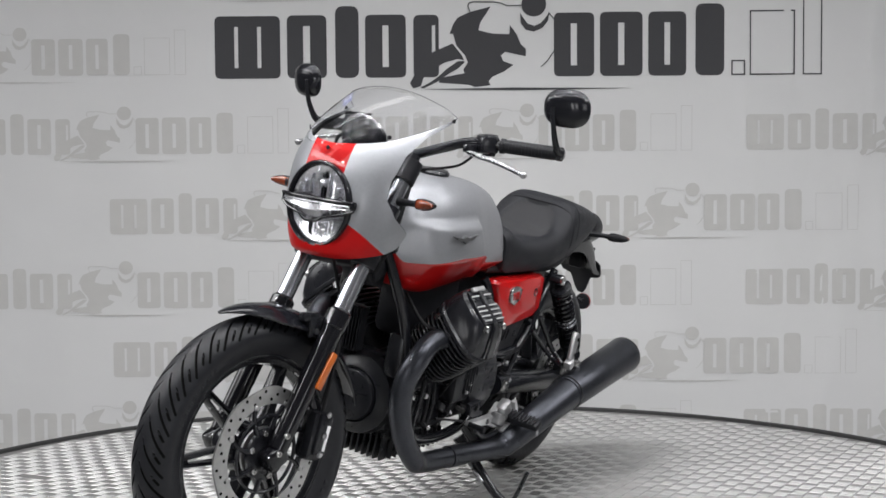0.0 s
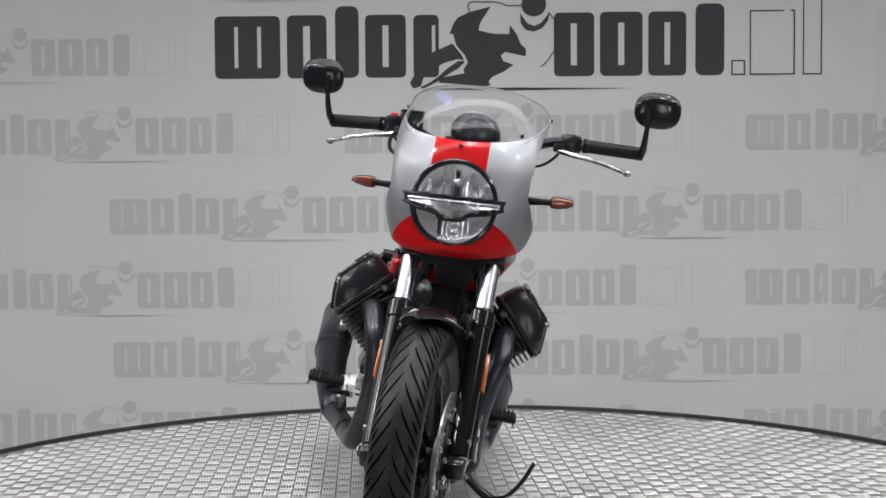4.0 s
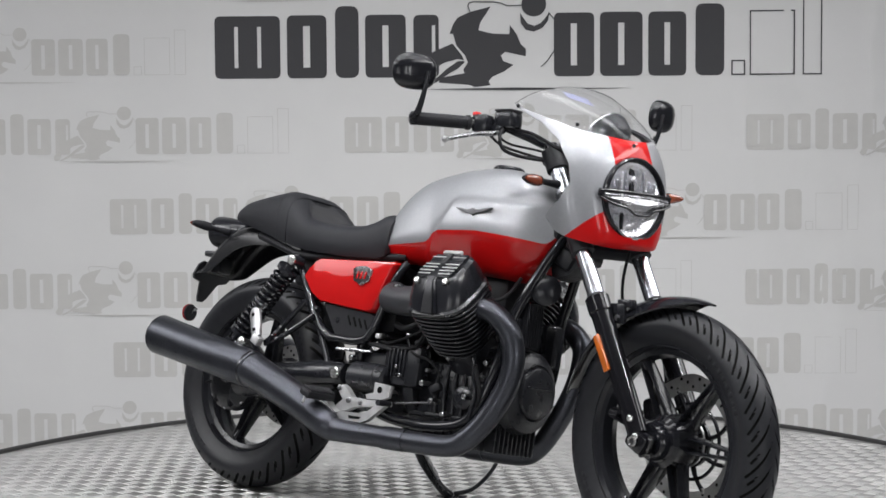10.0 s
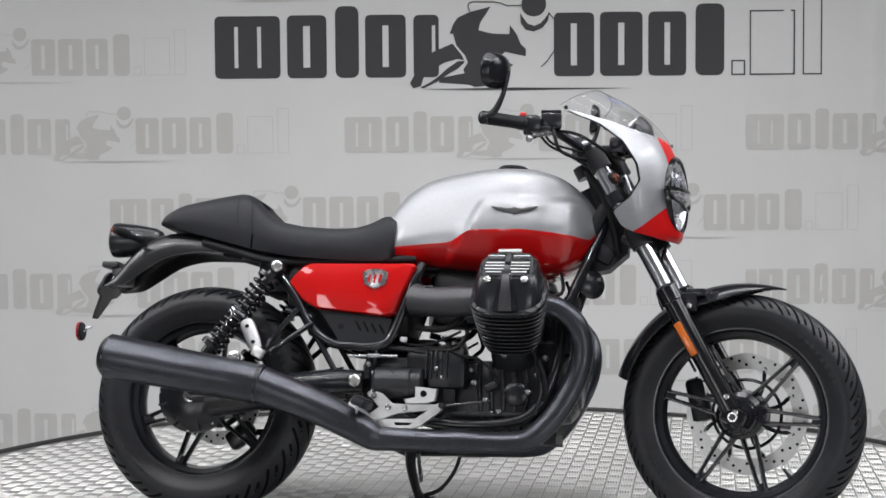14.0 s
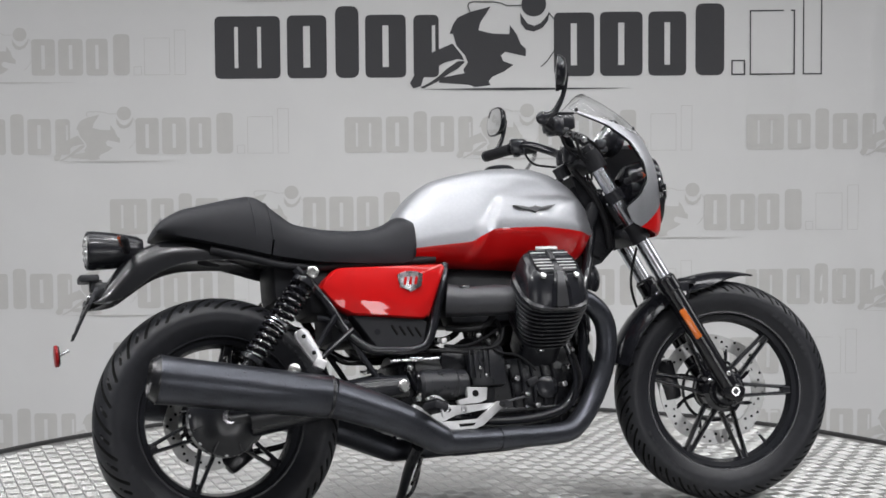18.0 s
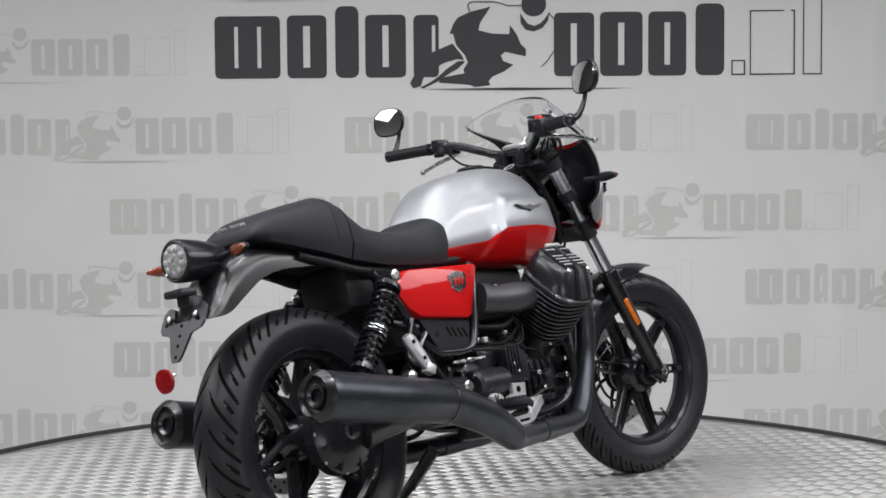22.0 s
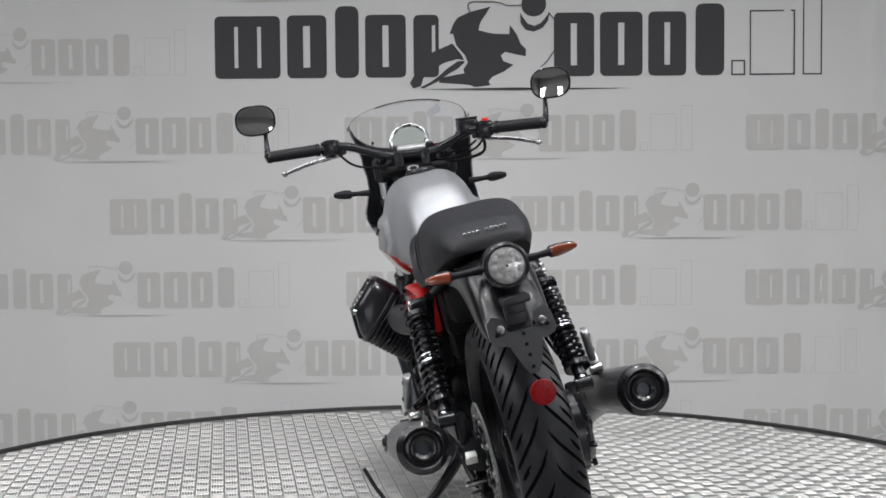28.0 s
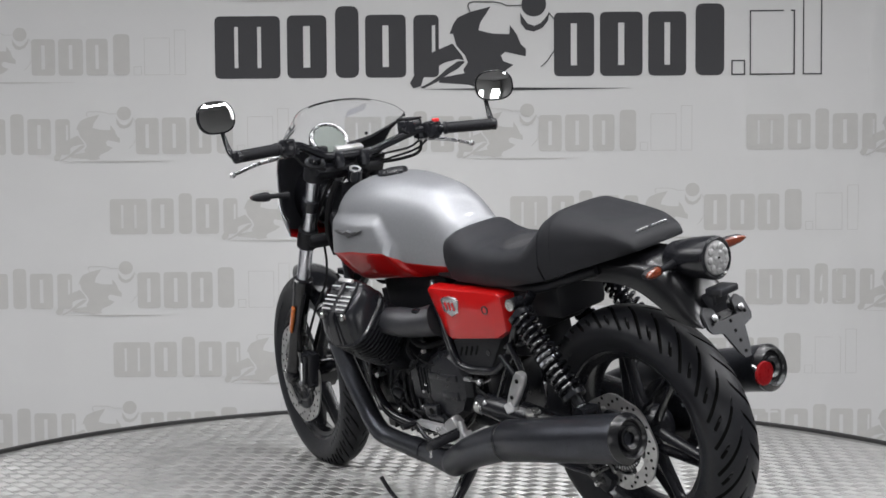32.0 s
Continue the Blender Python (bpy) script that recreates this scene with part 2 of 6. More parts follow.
def sway(x, z):
    """How far the hanging banner bulges towards the room."""
    fold = 0.012 * math.exp(-((x - 1.78) / 0.10) ** 2) + 0.008 * math.exp(-((x - 1.58 + 0.05 * z) / 0.06) ** 2)
    for x1, w, a, lean in ((1.42, 0.05, 0.006, 0.10), (1.66, 0.045, 0.010, -0.12), (1.93, 0.06, 0.014, 0.06), (2.12, 0.05, 0.012, 0.0), (-1.72, 0.08, 0.006, 0.05)):
        fold += a * math.exp(-((x - x1 + lean * z) / w) ** 2)
    return 1.5 * fold + 0.004 * math.sin(1.7 * x + 0.6) + 0.006 * math.exp(-((x + 1.95) / 0.12) ** 2)


def backdrop():
    nx, nz = 160, 24
    front = [(-3.4 + 6.8 * i / nx, LOW + 0.02 + 3.33 * j / nz) for j in range(nz + 1) for i in range(nx + 1)]
    v = [(x, BACK_Y - sway(x, z), z) for x, z in front] + [(x, BACK_Y - sway(x, z) + 0.004, z) for x, z in front]
    n, f = len(front), []
    for j in range(nz):
        for i in range(nx):
            a = j * (nx + 1) + i
            f.append((a, a + 1, a + nx + 2, a + nx + 1))
            f.append((n + a, n + a + nx + 1, n + a + nx + 2, n + a + 1))
    ob = part("backdrop", (v, f), BANNER, None)
    return tagged(ob, "light grey fabric banner printed with rows of dark and pale block marks", "backdrop", kind="structure")


def patch(outline, depth=0.0015):
    """A flat print of (x, z) points laid on the banner."""
    bm = bmesh.new()
    face = bm.faces.new([bm.verts.new((x, 0, z)) for x, z in outline])
    bm.normal_update()
    bmesh.ops.triangulate(bm, faces=[face], ngon_method="EAR_CLIP")
    bmesh.ops.subdivide_edges(bm, edges=list(bm.edges), cuts=1)
    for v in bm.verts:
        v.co.y = BACK_Y - sway(v.co.x, v.co.z) - depth
    bm.normal_update()
    bm.verts.index_update()
    out = [tuple(v.co) for v in bm.verts], [tuple(x.index for x in fc.verts) for fc in bm.faces]
    bm.free()
    return out


def block(x0, x1, z0, z1, r):
    """Outline of a bar with rounded corners."""
    pts = []
    for cx, cz, a0 in ((x1 - r, z0 + r, -90), (x1 - r, z1 - r, 0), (x0 + r, z1 - r, 90), (x0 + r, z0 + r, 180)):
        pts += [(cx + r * math.cos(radians(a0 + 30 * k)), cz + r * math.sin(radians(a0 + 30 * k))) for k in range(4)]
    return pts


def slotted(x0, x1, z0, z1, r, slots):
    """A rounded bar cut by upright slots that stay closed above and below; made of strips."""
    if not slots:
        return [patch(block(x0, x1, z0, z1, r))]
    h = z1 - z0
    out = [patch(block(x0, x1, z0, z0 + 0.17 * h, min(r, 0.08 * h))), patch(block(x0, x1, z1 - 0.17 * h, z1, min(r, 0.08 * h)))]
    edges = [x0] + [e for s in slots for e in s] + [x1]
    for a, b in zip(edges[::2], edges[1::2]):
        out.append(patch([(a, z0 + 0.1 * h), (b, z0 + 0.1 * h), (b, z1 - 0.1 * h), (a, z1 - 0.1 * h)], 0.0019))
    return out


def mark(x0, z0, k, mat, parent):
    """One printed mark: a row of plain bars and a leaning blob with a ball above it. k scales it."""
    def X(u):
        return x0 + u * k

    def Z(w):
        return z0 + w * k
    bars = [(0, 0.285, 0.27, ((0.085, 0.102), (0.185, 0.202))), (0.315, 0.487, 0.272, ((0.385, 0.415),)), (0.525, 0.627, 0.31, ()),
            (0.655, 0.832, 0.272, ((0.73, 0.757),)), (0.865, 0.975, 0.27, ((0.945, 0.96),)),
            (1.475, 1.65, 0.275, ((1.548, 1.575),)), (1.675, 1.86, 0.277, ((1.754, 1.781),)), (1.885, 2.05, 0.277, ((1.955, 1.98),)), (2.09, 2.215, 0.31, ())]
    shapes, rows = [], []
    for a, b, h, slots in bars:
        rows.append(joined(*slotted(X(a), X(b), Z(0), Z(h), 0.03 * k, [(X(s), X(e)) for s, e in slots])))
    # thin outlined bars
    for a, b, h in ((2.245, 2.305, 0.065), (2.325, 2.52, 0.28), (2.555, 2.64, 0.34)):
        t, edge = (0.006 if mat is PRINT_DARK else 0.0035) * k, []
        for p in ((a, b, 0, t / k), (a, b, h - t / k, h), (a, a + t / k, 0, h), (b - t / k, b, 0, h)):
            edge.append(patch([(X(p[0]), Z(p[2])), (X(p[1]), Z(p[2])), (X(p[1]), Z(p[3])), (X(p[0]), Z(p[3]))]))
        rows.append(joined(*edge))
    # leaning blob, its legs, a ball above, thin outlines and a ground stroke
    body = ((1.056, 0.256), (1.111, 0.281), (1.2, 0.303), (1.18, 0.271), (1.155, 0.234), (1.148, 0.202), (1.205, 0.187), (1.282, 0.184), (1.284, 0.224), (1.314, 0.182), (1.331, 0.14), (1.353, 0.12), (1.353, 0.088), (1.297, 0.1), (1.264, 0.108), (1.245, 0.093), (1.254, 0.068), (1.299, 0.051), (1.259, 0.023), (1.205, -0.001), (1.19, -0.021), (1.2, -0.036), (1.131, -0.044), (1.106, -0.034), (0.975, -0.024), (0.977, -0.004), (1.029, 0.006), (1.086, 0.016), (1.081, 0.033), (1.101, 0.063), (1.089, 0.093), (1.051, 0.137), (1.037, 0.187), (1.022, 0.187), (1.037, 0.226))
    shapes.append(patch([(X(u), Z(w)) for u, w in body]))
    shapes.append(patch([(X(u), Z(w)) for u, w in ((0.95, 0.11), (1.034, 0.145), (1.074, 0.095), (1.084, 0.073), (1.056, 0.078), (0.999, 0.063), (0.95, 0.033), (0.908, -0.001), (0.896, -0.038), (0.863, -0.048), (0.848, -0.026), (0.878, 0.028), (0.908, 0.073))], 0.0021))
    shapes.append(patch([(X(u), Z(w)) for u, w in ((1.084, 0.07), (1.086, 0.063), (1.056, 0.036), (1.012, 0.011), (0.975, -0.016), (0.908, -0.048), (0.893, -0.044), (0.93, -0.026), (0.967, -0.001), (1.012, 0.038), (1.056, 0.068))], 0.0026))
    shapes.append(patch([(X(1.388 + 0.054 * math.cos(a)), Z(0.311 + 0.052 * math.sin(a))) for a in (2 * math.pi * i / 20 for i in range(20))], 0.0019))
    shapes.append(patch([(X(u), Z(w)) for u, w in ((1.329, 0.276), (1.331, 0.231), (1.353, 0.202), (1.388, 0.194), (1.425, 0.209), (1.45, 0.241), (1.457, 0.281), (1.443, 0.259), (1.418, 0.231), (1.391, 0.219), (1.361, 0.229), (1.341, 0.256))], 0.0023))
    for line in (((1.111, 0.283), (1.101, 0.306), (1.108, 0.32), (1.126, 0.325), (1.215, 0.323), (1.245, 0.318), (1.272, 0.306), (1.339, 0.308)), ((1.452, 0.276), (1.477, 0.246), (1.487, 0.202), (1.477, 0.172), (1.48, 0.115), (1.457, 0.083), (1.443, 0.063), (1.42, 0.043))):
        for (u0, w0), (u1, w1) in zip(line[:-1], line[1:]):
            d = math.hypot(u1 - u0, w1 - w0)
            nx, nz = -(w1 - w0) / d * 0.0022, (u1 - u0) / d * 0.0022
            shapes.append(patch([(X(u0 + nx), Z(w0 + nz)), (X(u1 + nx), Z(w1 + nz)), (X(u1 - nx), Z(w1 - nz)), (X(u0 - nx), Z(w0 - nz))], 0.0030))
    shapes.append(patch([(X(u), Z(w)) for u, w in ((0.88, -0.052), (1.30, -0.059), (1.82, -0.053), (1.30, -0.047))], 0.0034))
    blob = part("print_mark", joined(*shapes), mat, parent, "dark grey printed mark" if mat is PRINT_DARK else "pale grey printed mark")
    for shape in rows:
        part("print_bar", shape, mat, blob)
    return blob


banner = backdrop()
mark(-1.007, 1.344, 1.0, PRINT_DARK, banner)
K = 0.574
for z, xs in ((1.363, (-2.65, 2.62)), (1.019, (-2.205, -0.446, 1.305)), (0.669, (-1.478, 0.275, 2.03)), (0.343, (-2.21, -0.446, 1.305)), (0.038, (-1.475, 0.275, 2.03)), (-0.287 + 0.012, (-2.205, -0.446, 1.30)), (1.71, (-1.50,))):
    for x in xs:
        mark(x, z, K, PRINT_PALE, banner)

# turntable
R_TABLE = 1.75
turntable = tagged(new("turntable"), "round aluminium tread plate turntable with a black rim", "turntable")
part("deck", lathe([(-0.12, 1.70), (-0.035, 1.70), (-0.035, R_TABLE), (-0.0035, R_TABLE), (0.0, R_TABLE - 0.004)], (0, 0, 0), (0, 0, 1), 128), TREAD, turntable)
part("rim", lathe([(-0.08, R_TABLE + 0.003), (-0.08, R_TABLE + 0.018), (0.009, R_TABLE + 0.018), (0.012, R_TABLE + 0.014), (0.012, R_TABLE + 0.006), (0.009, R_TABLE + 0.003), (-0.004, R_TABLE + 0.002)], (0, 0, 0), (0, 0, 1), 128, False), RIM_BLACK, turntable, "black rubber rim")
part("pedestal", lathe([(LOW, 1.5), (-0.12, 1.5)], (0, 0, 0), (0, 0, 1), 64), BLACK_MATT, turntable)


TREAD_TURN = 5.6


def tread_bars():
    """Groups of five raised bars, each group turned a quarter against its neighbours.
    Bars in one stretch of the plate are parts of their own, the rest is one sheet of geometry."""
    a, n = 0.043, int(R_TABLE / 0.043) + 2
    L = 0.0204
    levels = ((0.0, 0.0043, 0.0), (0.0013, 0.0033, 0.0015), (0.0026, 0.0023, 0.003), (0.0030, 0.0010, 0.006))
    base = np.array([(sx * (L - inset), sy * w, z) for z, w, inset in levels for sx, sy in ((-1, -1), (1, -1), (1, 1), (-1, 1))])
    quads = np.array([(12, 13, 14, 15)] + [(o + i, o + (i + 1) % 4, o + 4 + (i + 1) % 4, o + 4 + i) for o in (0, 4, 8) for i in range(4)])
    turned = base[:, [1, 0, 2]] * np.array([-1, 1, 1])
    c, s = math.cos(radians(TREAD_TURN)), math.sin(radians(TREAD_TURN))
    vs, fs, single = [], [], []
    for i in range(-n, n + 1):
        for j in range(-n, n + 1):
            x, y = i * a, j * a
            if math.hypot(x, y) > R_TABLE - 0.035:
                continue
            alone = -0.18 < x < 0.18 and -1.62 < y < -1.30
            for b in range(5):
                o = (b - 2) * 0.0082
                across = (i + j) % 2
                px, py = (x, y + o) if across else (x + o, y)
                if alone:
                    single.append((c * px - s * py, s * px + c * py, TREAD_TURN + (0 if across else 90)))
                    continue
                fs.append(quads + 16 * len(vs))
                vs.append((base if across else turned) + (px, py, 0))
    v, f = np.concatenate(vs), np.concatenate(fs)
    v = np.stack([c * v[:, 0] - s * v[:, 1], s * v[:, 0] + c * v[:, 1], v[:, 2] - 0.0004], 1)
    tagged(part("tread_pattern", (v.tolist(), f.tolist()), TREAD_TOP, turntable, sharp=12), kind="stuff")
    first = None
    for x, y, turn in single[:300]:
        m = pose(x, y, -0.0004, 0, 0, turn)
        if first is None:
            first = part("tread_bar", (base.tolist(), quads.tolist()), TREAD_TOP, turntable, m=m, sharp=12)
            continue
        bar = new("tread_bar", first.data)
        bar.parent = turntable
        bar.matrix_basis = m


tread_bars()

# ---- the motorcycle: x forwards, y to its left, z up, leaning on its stand ----
bike = tagged(new("motorcycle"), "silver and red motorcycle with small fairing on its side stand", "motorcycle")
LEAN = pose(0, 0, 0, 0, 0, 5.0) @ pose(0, -0.168, -0.006, -13.1, 0, 0)
HEAD = Vector((0.30, 0, 1.075))
RAKE = Vector((-math.sin(radians(28)), 0, math.cos(radians(28))))
STEER = Matrix.Translation(HEAD) @ Matrix.Rotation(radians(-13), 4, RAKE) @ Matrix.Translation(-HEAD)


def fork_point(z, y=0.0, ahead=0.0):
    """A point on the fork leg's line at height z."""
    return Vector((0.447 + (0.981 - z) * 0.538 + ahead, y, z))


# wheels
def tyre(cx, cz, R, half, bead, grooves, sweep):
    """Tyre whose mesh runs along its slanting grooves, so that they are cut cleanly."""
    step, nv = 16, 48
    nu = grooves * step
    rs, v, sunk = R - bead, [], []
    for i in range(nu):
        for j in range(nv + 1):
            a = (-1 + 2 * j / nv) * 2.05
            e = abs(a)
            if e < math.pi / 2:
                y, r = half * math.sin(a), R - rs * 0.52 * (1 - math.cos(a))
            else:
                k = (e - math.pi / 2) / 0.48
                y, r = math.copysign(half * (1 - 0.28 * k ** 1.6), a), R - rs * (0.52 + 0.48 * k)
                r -= 0.0012 * math.exp(-((k - 0.3) / 0.05) ** 2) + 0.0012 * math.exp(-((k - 0.85) / 0.05) ** 2)
            col = (i + (step // 2 if a > 0 else 0)) % step
            cut = 0.0065 if (col < 2 and 0.10 < e < 1.20) or (step // 2 <= col < step // 2 + 2 and 0.74 < e < 1.06) else 0.0
            th = 2 * math.pi * i / nu + sweep * (min(e, 1.3) ** 0.62)
            v.append((cx + (r - cut) * math.cos(th), y, cz + (r - cut) * math.sin(th)))
            sunk.append(cut > 0)
    m, faces, mi = nv + 1, [], []
    for i in range(nu):
        for j in range(nv):
            q = (i * m + j, ((i + 1) % nu) * m + j, ((i + 1) % nu) * m + j + 1, i * m + j + 1)
            faces.append(q)
            # groove faces take the near-black that deepens their shade
            mi.append(1 if sum(sunk[k] for k in q) >= 2 else 0)
    return (v, faces), mi


def spoke_pair(cx, cz, ang, r0, r1, y, spread):
    """Two thin bars that leave the hub apart and meet at the rim."""
    out = []
    for s in (-1, 1):
        a0, a1 = radians(ang + s * spread), radians(ang + s * 2.2)
        p0 = Vector((cx + r0 * math.cos(a0), y * 1.4, cz + r0 * math.sin(a0)))
        p1 = Vector((cx + r1 * math.cos(a1), 0, cz + r1 * math.sin(a1)))
        d = (p1 - p0).normalized()
        n = Vector((-d.z, 0, d.x))
        rings = []
        for p, w, t in ((p0, 0.0068, 0.022), (p0.lerp(p1, 0.5), 0.0050, 0.019), (p1, 0.006, 0.017)):
            rings.append([p + n * w * math.cos(b) * 1.0 + Vector((0, t * math.sin(b), 0)) for b in (2 * math.pi * k / 10 for k in range(10))])
        out.append(loft(rings))
    a = radians(ang)
    p = Vector((cx + (r1 - 0.004) * math.cos(a), 0, cz + (r1 - 0.004) * math.sin(a)))
    out.append(lathe([(-0.02, 0.012), (0, 0.017), (0.012, 0.02)], p, (math.cos(a), 0, math.sin(a)), 12))
    return joined(*out)


def wheel(name, cx, cz, R, half, bead, phase, hub_r, tread, m):
    rim_prof = [(-half * 0.62, bead + 0.006), (-half * 0.70, bead + 0.004), (-half * 0.70, bead - 0.004), (-half * 0.52, bead - 0.010), (-half * 0.45, bead - 0.022),
                (0, bead - 0.030), (half * 0.45, bead - 0.022), (half * 0.52, bead - 0.010), (half * 0.70, bead - 0.004), (half * 0.70, bead + 0.004), (half * 0.62, bead + 0.006)]
    w = part(name, lathe(rim_prof, (cx, 0, cz), (0, 1, 0), 72, False), BLACK_SATIN, bike, "black cast wheel with paired thin spokes", m)
    shape, mi = tyre(cx, cz, R, half, bead + 0.001, *tread)
    part("tyre", shape, RUBBER, w, "black road tyre with slanting tread grooves", sharp=28, mats=(RECESS_SHADE,), index=mi)
    for k in range(6):
        part("spoke", spoke_pair(cx, cz, phase + 120 * (k // 2) + (24.5 if k % 2 else -24.5), hub_r, bead - 0.022, 0.012, 24), BLACK_SATIN, w)
    part("hub", lathe([(-0.055, 0.03), (-0.05, hub_r * 0.85), (-0.03, hub_r), (0.03, hub_r), (0.05, hub_r * 0.85), (0.055, 0.03)], (cx, 0, cz), (0, 1, 0), 36), BLACK_SATIN, w)
    return w


def brake_disc(cx, cz, y, r0, r1, holes, parent, carrier=True):
    n, v, f = 72, [], []
    rings = [(y - 0.0025, r0), (y - 0.0025, r1), (y + 0.0025, r1), (y + 0.0025, r0)]
    for i in range(n):
        a = 2 * math.pi * i / n
        for yy, r in rings:
            rr = r + (0.0022 * math.cos(a * 8) if r == r1 else 0)
            v.append((cx + rr * math.cos(a), yy, cz + rr * math.sin(a)))
    for i in range(n):
        k = (i + 1) % n
        for j in range(4):
            f.append((i * 4 + j, i * 4 + (j + 1) % 4, k * 4 + (j + 1) % 4, k * 4 + j))
    d = part("brake_disc", (v, f), DISC, parent, "drilled steel brake disc")
    # near-black plugs stand in for the shade of the drilled holes
    dots = []
    for i in range(holes):
        a = 2 * math.pi * i / holes
        r = r0 + (r1 - r0) * (0.28, 0.55, 0.8)[i % 3]
        dots.append(lathe([(-0.0032, 0.0042), (0.0032, 0.0042)], (cx + r * math.cos(a), y, cz + r * math.sin(a)), (0, 1, 0), 8))
    tagged(part("drilling", joined(*dots), RECESS_SHADE, d), kind="stuff")
    if carrier:
        part("disc_carrier", lathe([(-0.004, r0 * 0.30), (-0.004, r0 * 0.52), (0.004, r0 * 0.52), (0.004, r0 * 0.30)], (cx, y, cz), (0, 1, 0), 32), BLACK_SATIN, d)
        loop = [(cx + r0 * 0.76 * math.cos(q), y, cz + r0 * 0.76 * math.sin(q)) for q in (2 * math.pi * k / 40 for k in range(41))]
        part("carrier_ring", tube(loop, 0.0045, 8, 0), BLACK_SATIN, d)
        for i in range(8):
            a = 2 * math.pi * i / 8 + 0.2
            part("carrier_arm", tube([(cx + r0 * q * math.cos(a + e), y, cz + r0 * q * math.sin(a + e)) for q, e in ((0.48, 0.0), (0.76, 0.07), (1.04, 0.2))], [0.0075, 0.005, 0.0062], 8, 3), BLACK_SATIN, d)
        for i in range(8):
            a = 2 * math.pi * i / 8 + 0.4
            part("rivet", lathe([(-0.005, 0.007), (0.006, 0.007), (0.008, 0.004)], (cx + (r0 + 0.004) * math.cos(a), y, cz + (r0 + 0.004) * math.sin(a)), (0, 1, 0), 10), DISC, d)
    return d


FW, RW = (0.803, 0.320), (-0.670, 0.329)
front_wheel = wheel("front_wheel", *FW, 0.317, 0.053, 0.228, 21, 0.045, (38, -0.30), STEER)
brake_disc(*FW, 0.072, 0.120, 0.160, 48, front_wheel)
part("sensor_ring", lathe([(0.050, 0.046), (0.050, 0.062), (0.056, 0.062), (0.056, 0.046)], (FW[0], 0, FW[1]), (0, 1, 0), 40, False), DISC, front_wheel, "toothed sensor ring")
for k in range(32):
    a = 2 * math.pi * k / 32
    part("sensor_tooth", rbox(FW[0] + 0.055 * math.cos(a), -0.0005 + 0.049, FW[1] + 0.055 * math.sin(a), 0.006, 0.003, 0.004, 0, Matrix.Rotation(-a, 3, "Y")), RECESS_SHADE, front_wheel)
part("hub_drum", lathe([(-0.075, 0.020), (-0.072, 0.040), (-0.06, 0.048), (-0.04, 0.050), (-0.03, 0.062), (0.03, 0.066)], (FW[0], 0, FW[1]), (0, 1, 0), 40), BLACK_GLOSS, front_wheel)
part("axle", lathe([(-0.115, 0.010), (0.115, 0.010)], (FW[0], 0, FW[1]), (0, 1, 0), 16), STEEL, front_wheel)
part("axle_nut", lathe([(-0.126, 0.006), (-0.126, 0.011), (-0.116, 0.012)], (FW[0], 0, FW[1]), (0, 1, 0), 16), DARK_ALLOY, front_wheel)
part("axle_washer", lathe([(-0.127, 0.0072), (-0.1285, 0.0085), (-0.1285, 0.0122), (-0.126, 0.0132)], (FW[0], 0, FW[1]), (0, 1, 0), 24, False), BOLT, front_wheel, "bright axle washer")
part("axle_spacer", lathe([(-0.100, 0.0135), (-0.098, 0.0155), (-0.074, 0.0155), (-0.072, 0.0135)], (FW[0], 0, FW[1]), (0, 1, 0), 20), ALLOY, front_wheel, "bright axle spacer")
rear_wheel = wheel("rear_wheel", *RW, 0.318, 0.076, 0.216, -136, 0.055, (27, 0.36), None)
brake_disc(*RW, 0.100, 0.085, 0.122, 40, rear_wheel)

# tyre valves and balance weights
for w_, (cx, cz), bead, a in ((front_wheel, FW, 0.228, -52), (rear_wheel, RW, 0.216, 150)):
    d_ = Vector((math.cos(radians(a)), 0, math.sin(radians(a))))
    c_ = Vector((cx, 0, cz)) + d_ * (bead - 0.026)
    valve = part("tyre_valve", tube([c_, c_ - d_ * 0.018, c_ - d_ * 0.030], [0.006, 0.004, 0.004], 10, 0), BLACK_MATT, w_)
    part("valve_cap", tube([c_ - d_ * 0.030, c_ - d_ * 0.038], 0.0045, 10, 0), STEEL, valve)
    for k in range(3):
        b_ = radians(a + 176 + 3.4 * k)
        part("balance_weight", rbox(cx + (bead - 0.0185) * math.cos(b_), 0.022, cz + (bead - 0.0185) * math.sin(b_), 0.004, 0.016, 0.011, 0.001, Matrix.Rotation(-b_, 3, "Y")), STEEL, w_)
for k in range(6):
    a = 2 * math.pi * k / 6 + 0.3
    part("disc_bolt", lathe([(0, 0.0075), (0.005, 0.0075), (0.006, 0.0045), (0.003, 0.0035)], (FW[0] + 0.052 * math.cos(a), 0.076, FW[1] + 0.052 * math.sin(a)), (0, 1, 0), 12), BOLT, front_wheel, "bright disc bolt")
    part("disc_bolt", lathe([(0, 0.0075), (0.005, 0.0075), (0.006, 0.0045), (0.003, 0.0035)], (RW[0] + 0.040 * math.cos(a), 0.104, RW[1] + 0.040 * math.sin(a)), (0, 1, 0), 12), BOLT, rear_wheel, "bright disc bolt")
for k in range(44):
    a = 2 * math.pi * k / 44
    part("rear_sensor_tooth", rbox(RW[0] + 0.066 * math.cos(a), 0.106, RW[1] + 0.066 * math.sin(a), 0.009, 0.003, 0.0045, 0, Matrix.Rotation(-a, 3, "Y")), STEEL, rear_wheel)
part("rear_sensor_ring", lathe([(0.1045, 0.058), (0.1045, 0.074), (0.107, 0.074), (0.107, 0.071), (0.1055, 0.071), (0.1055, 0.061), (0.107, 0.061), (0.107, 0.058)], (RW[0], 0, RW[1]), (0, 1, 0), 44, False), BLACK_SATIN, rear_wheel, "black sensor ring")
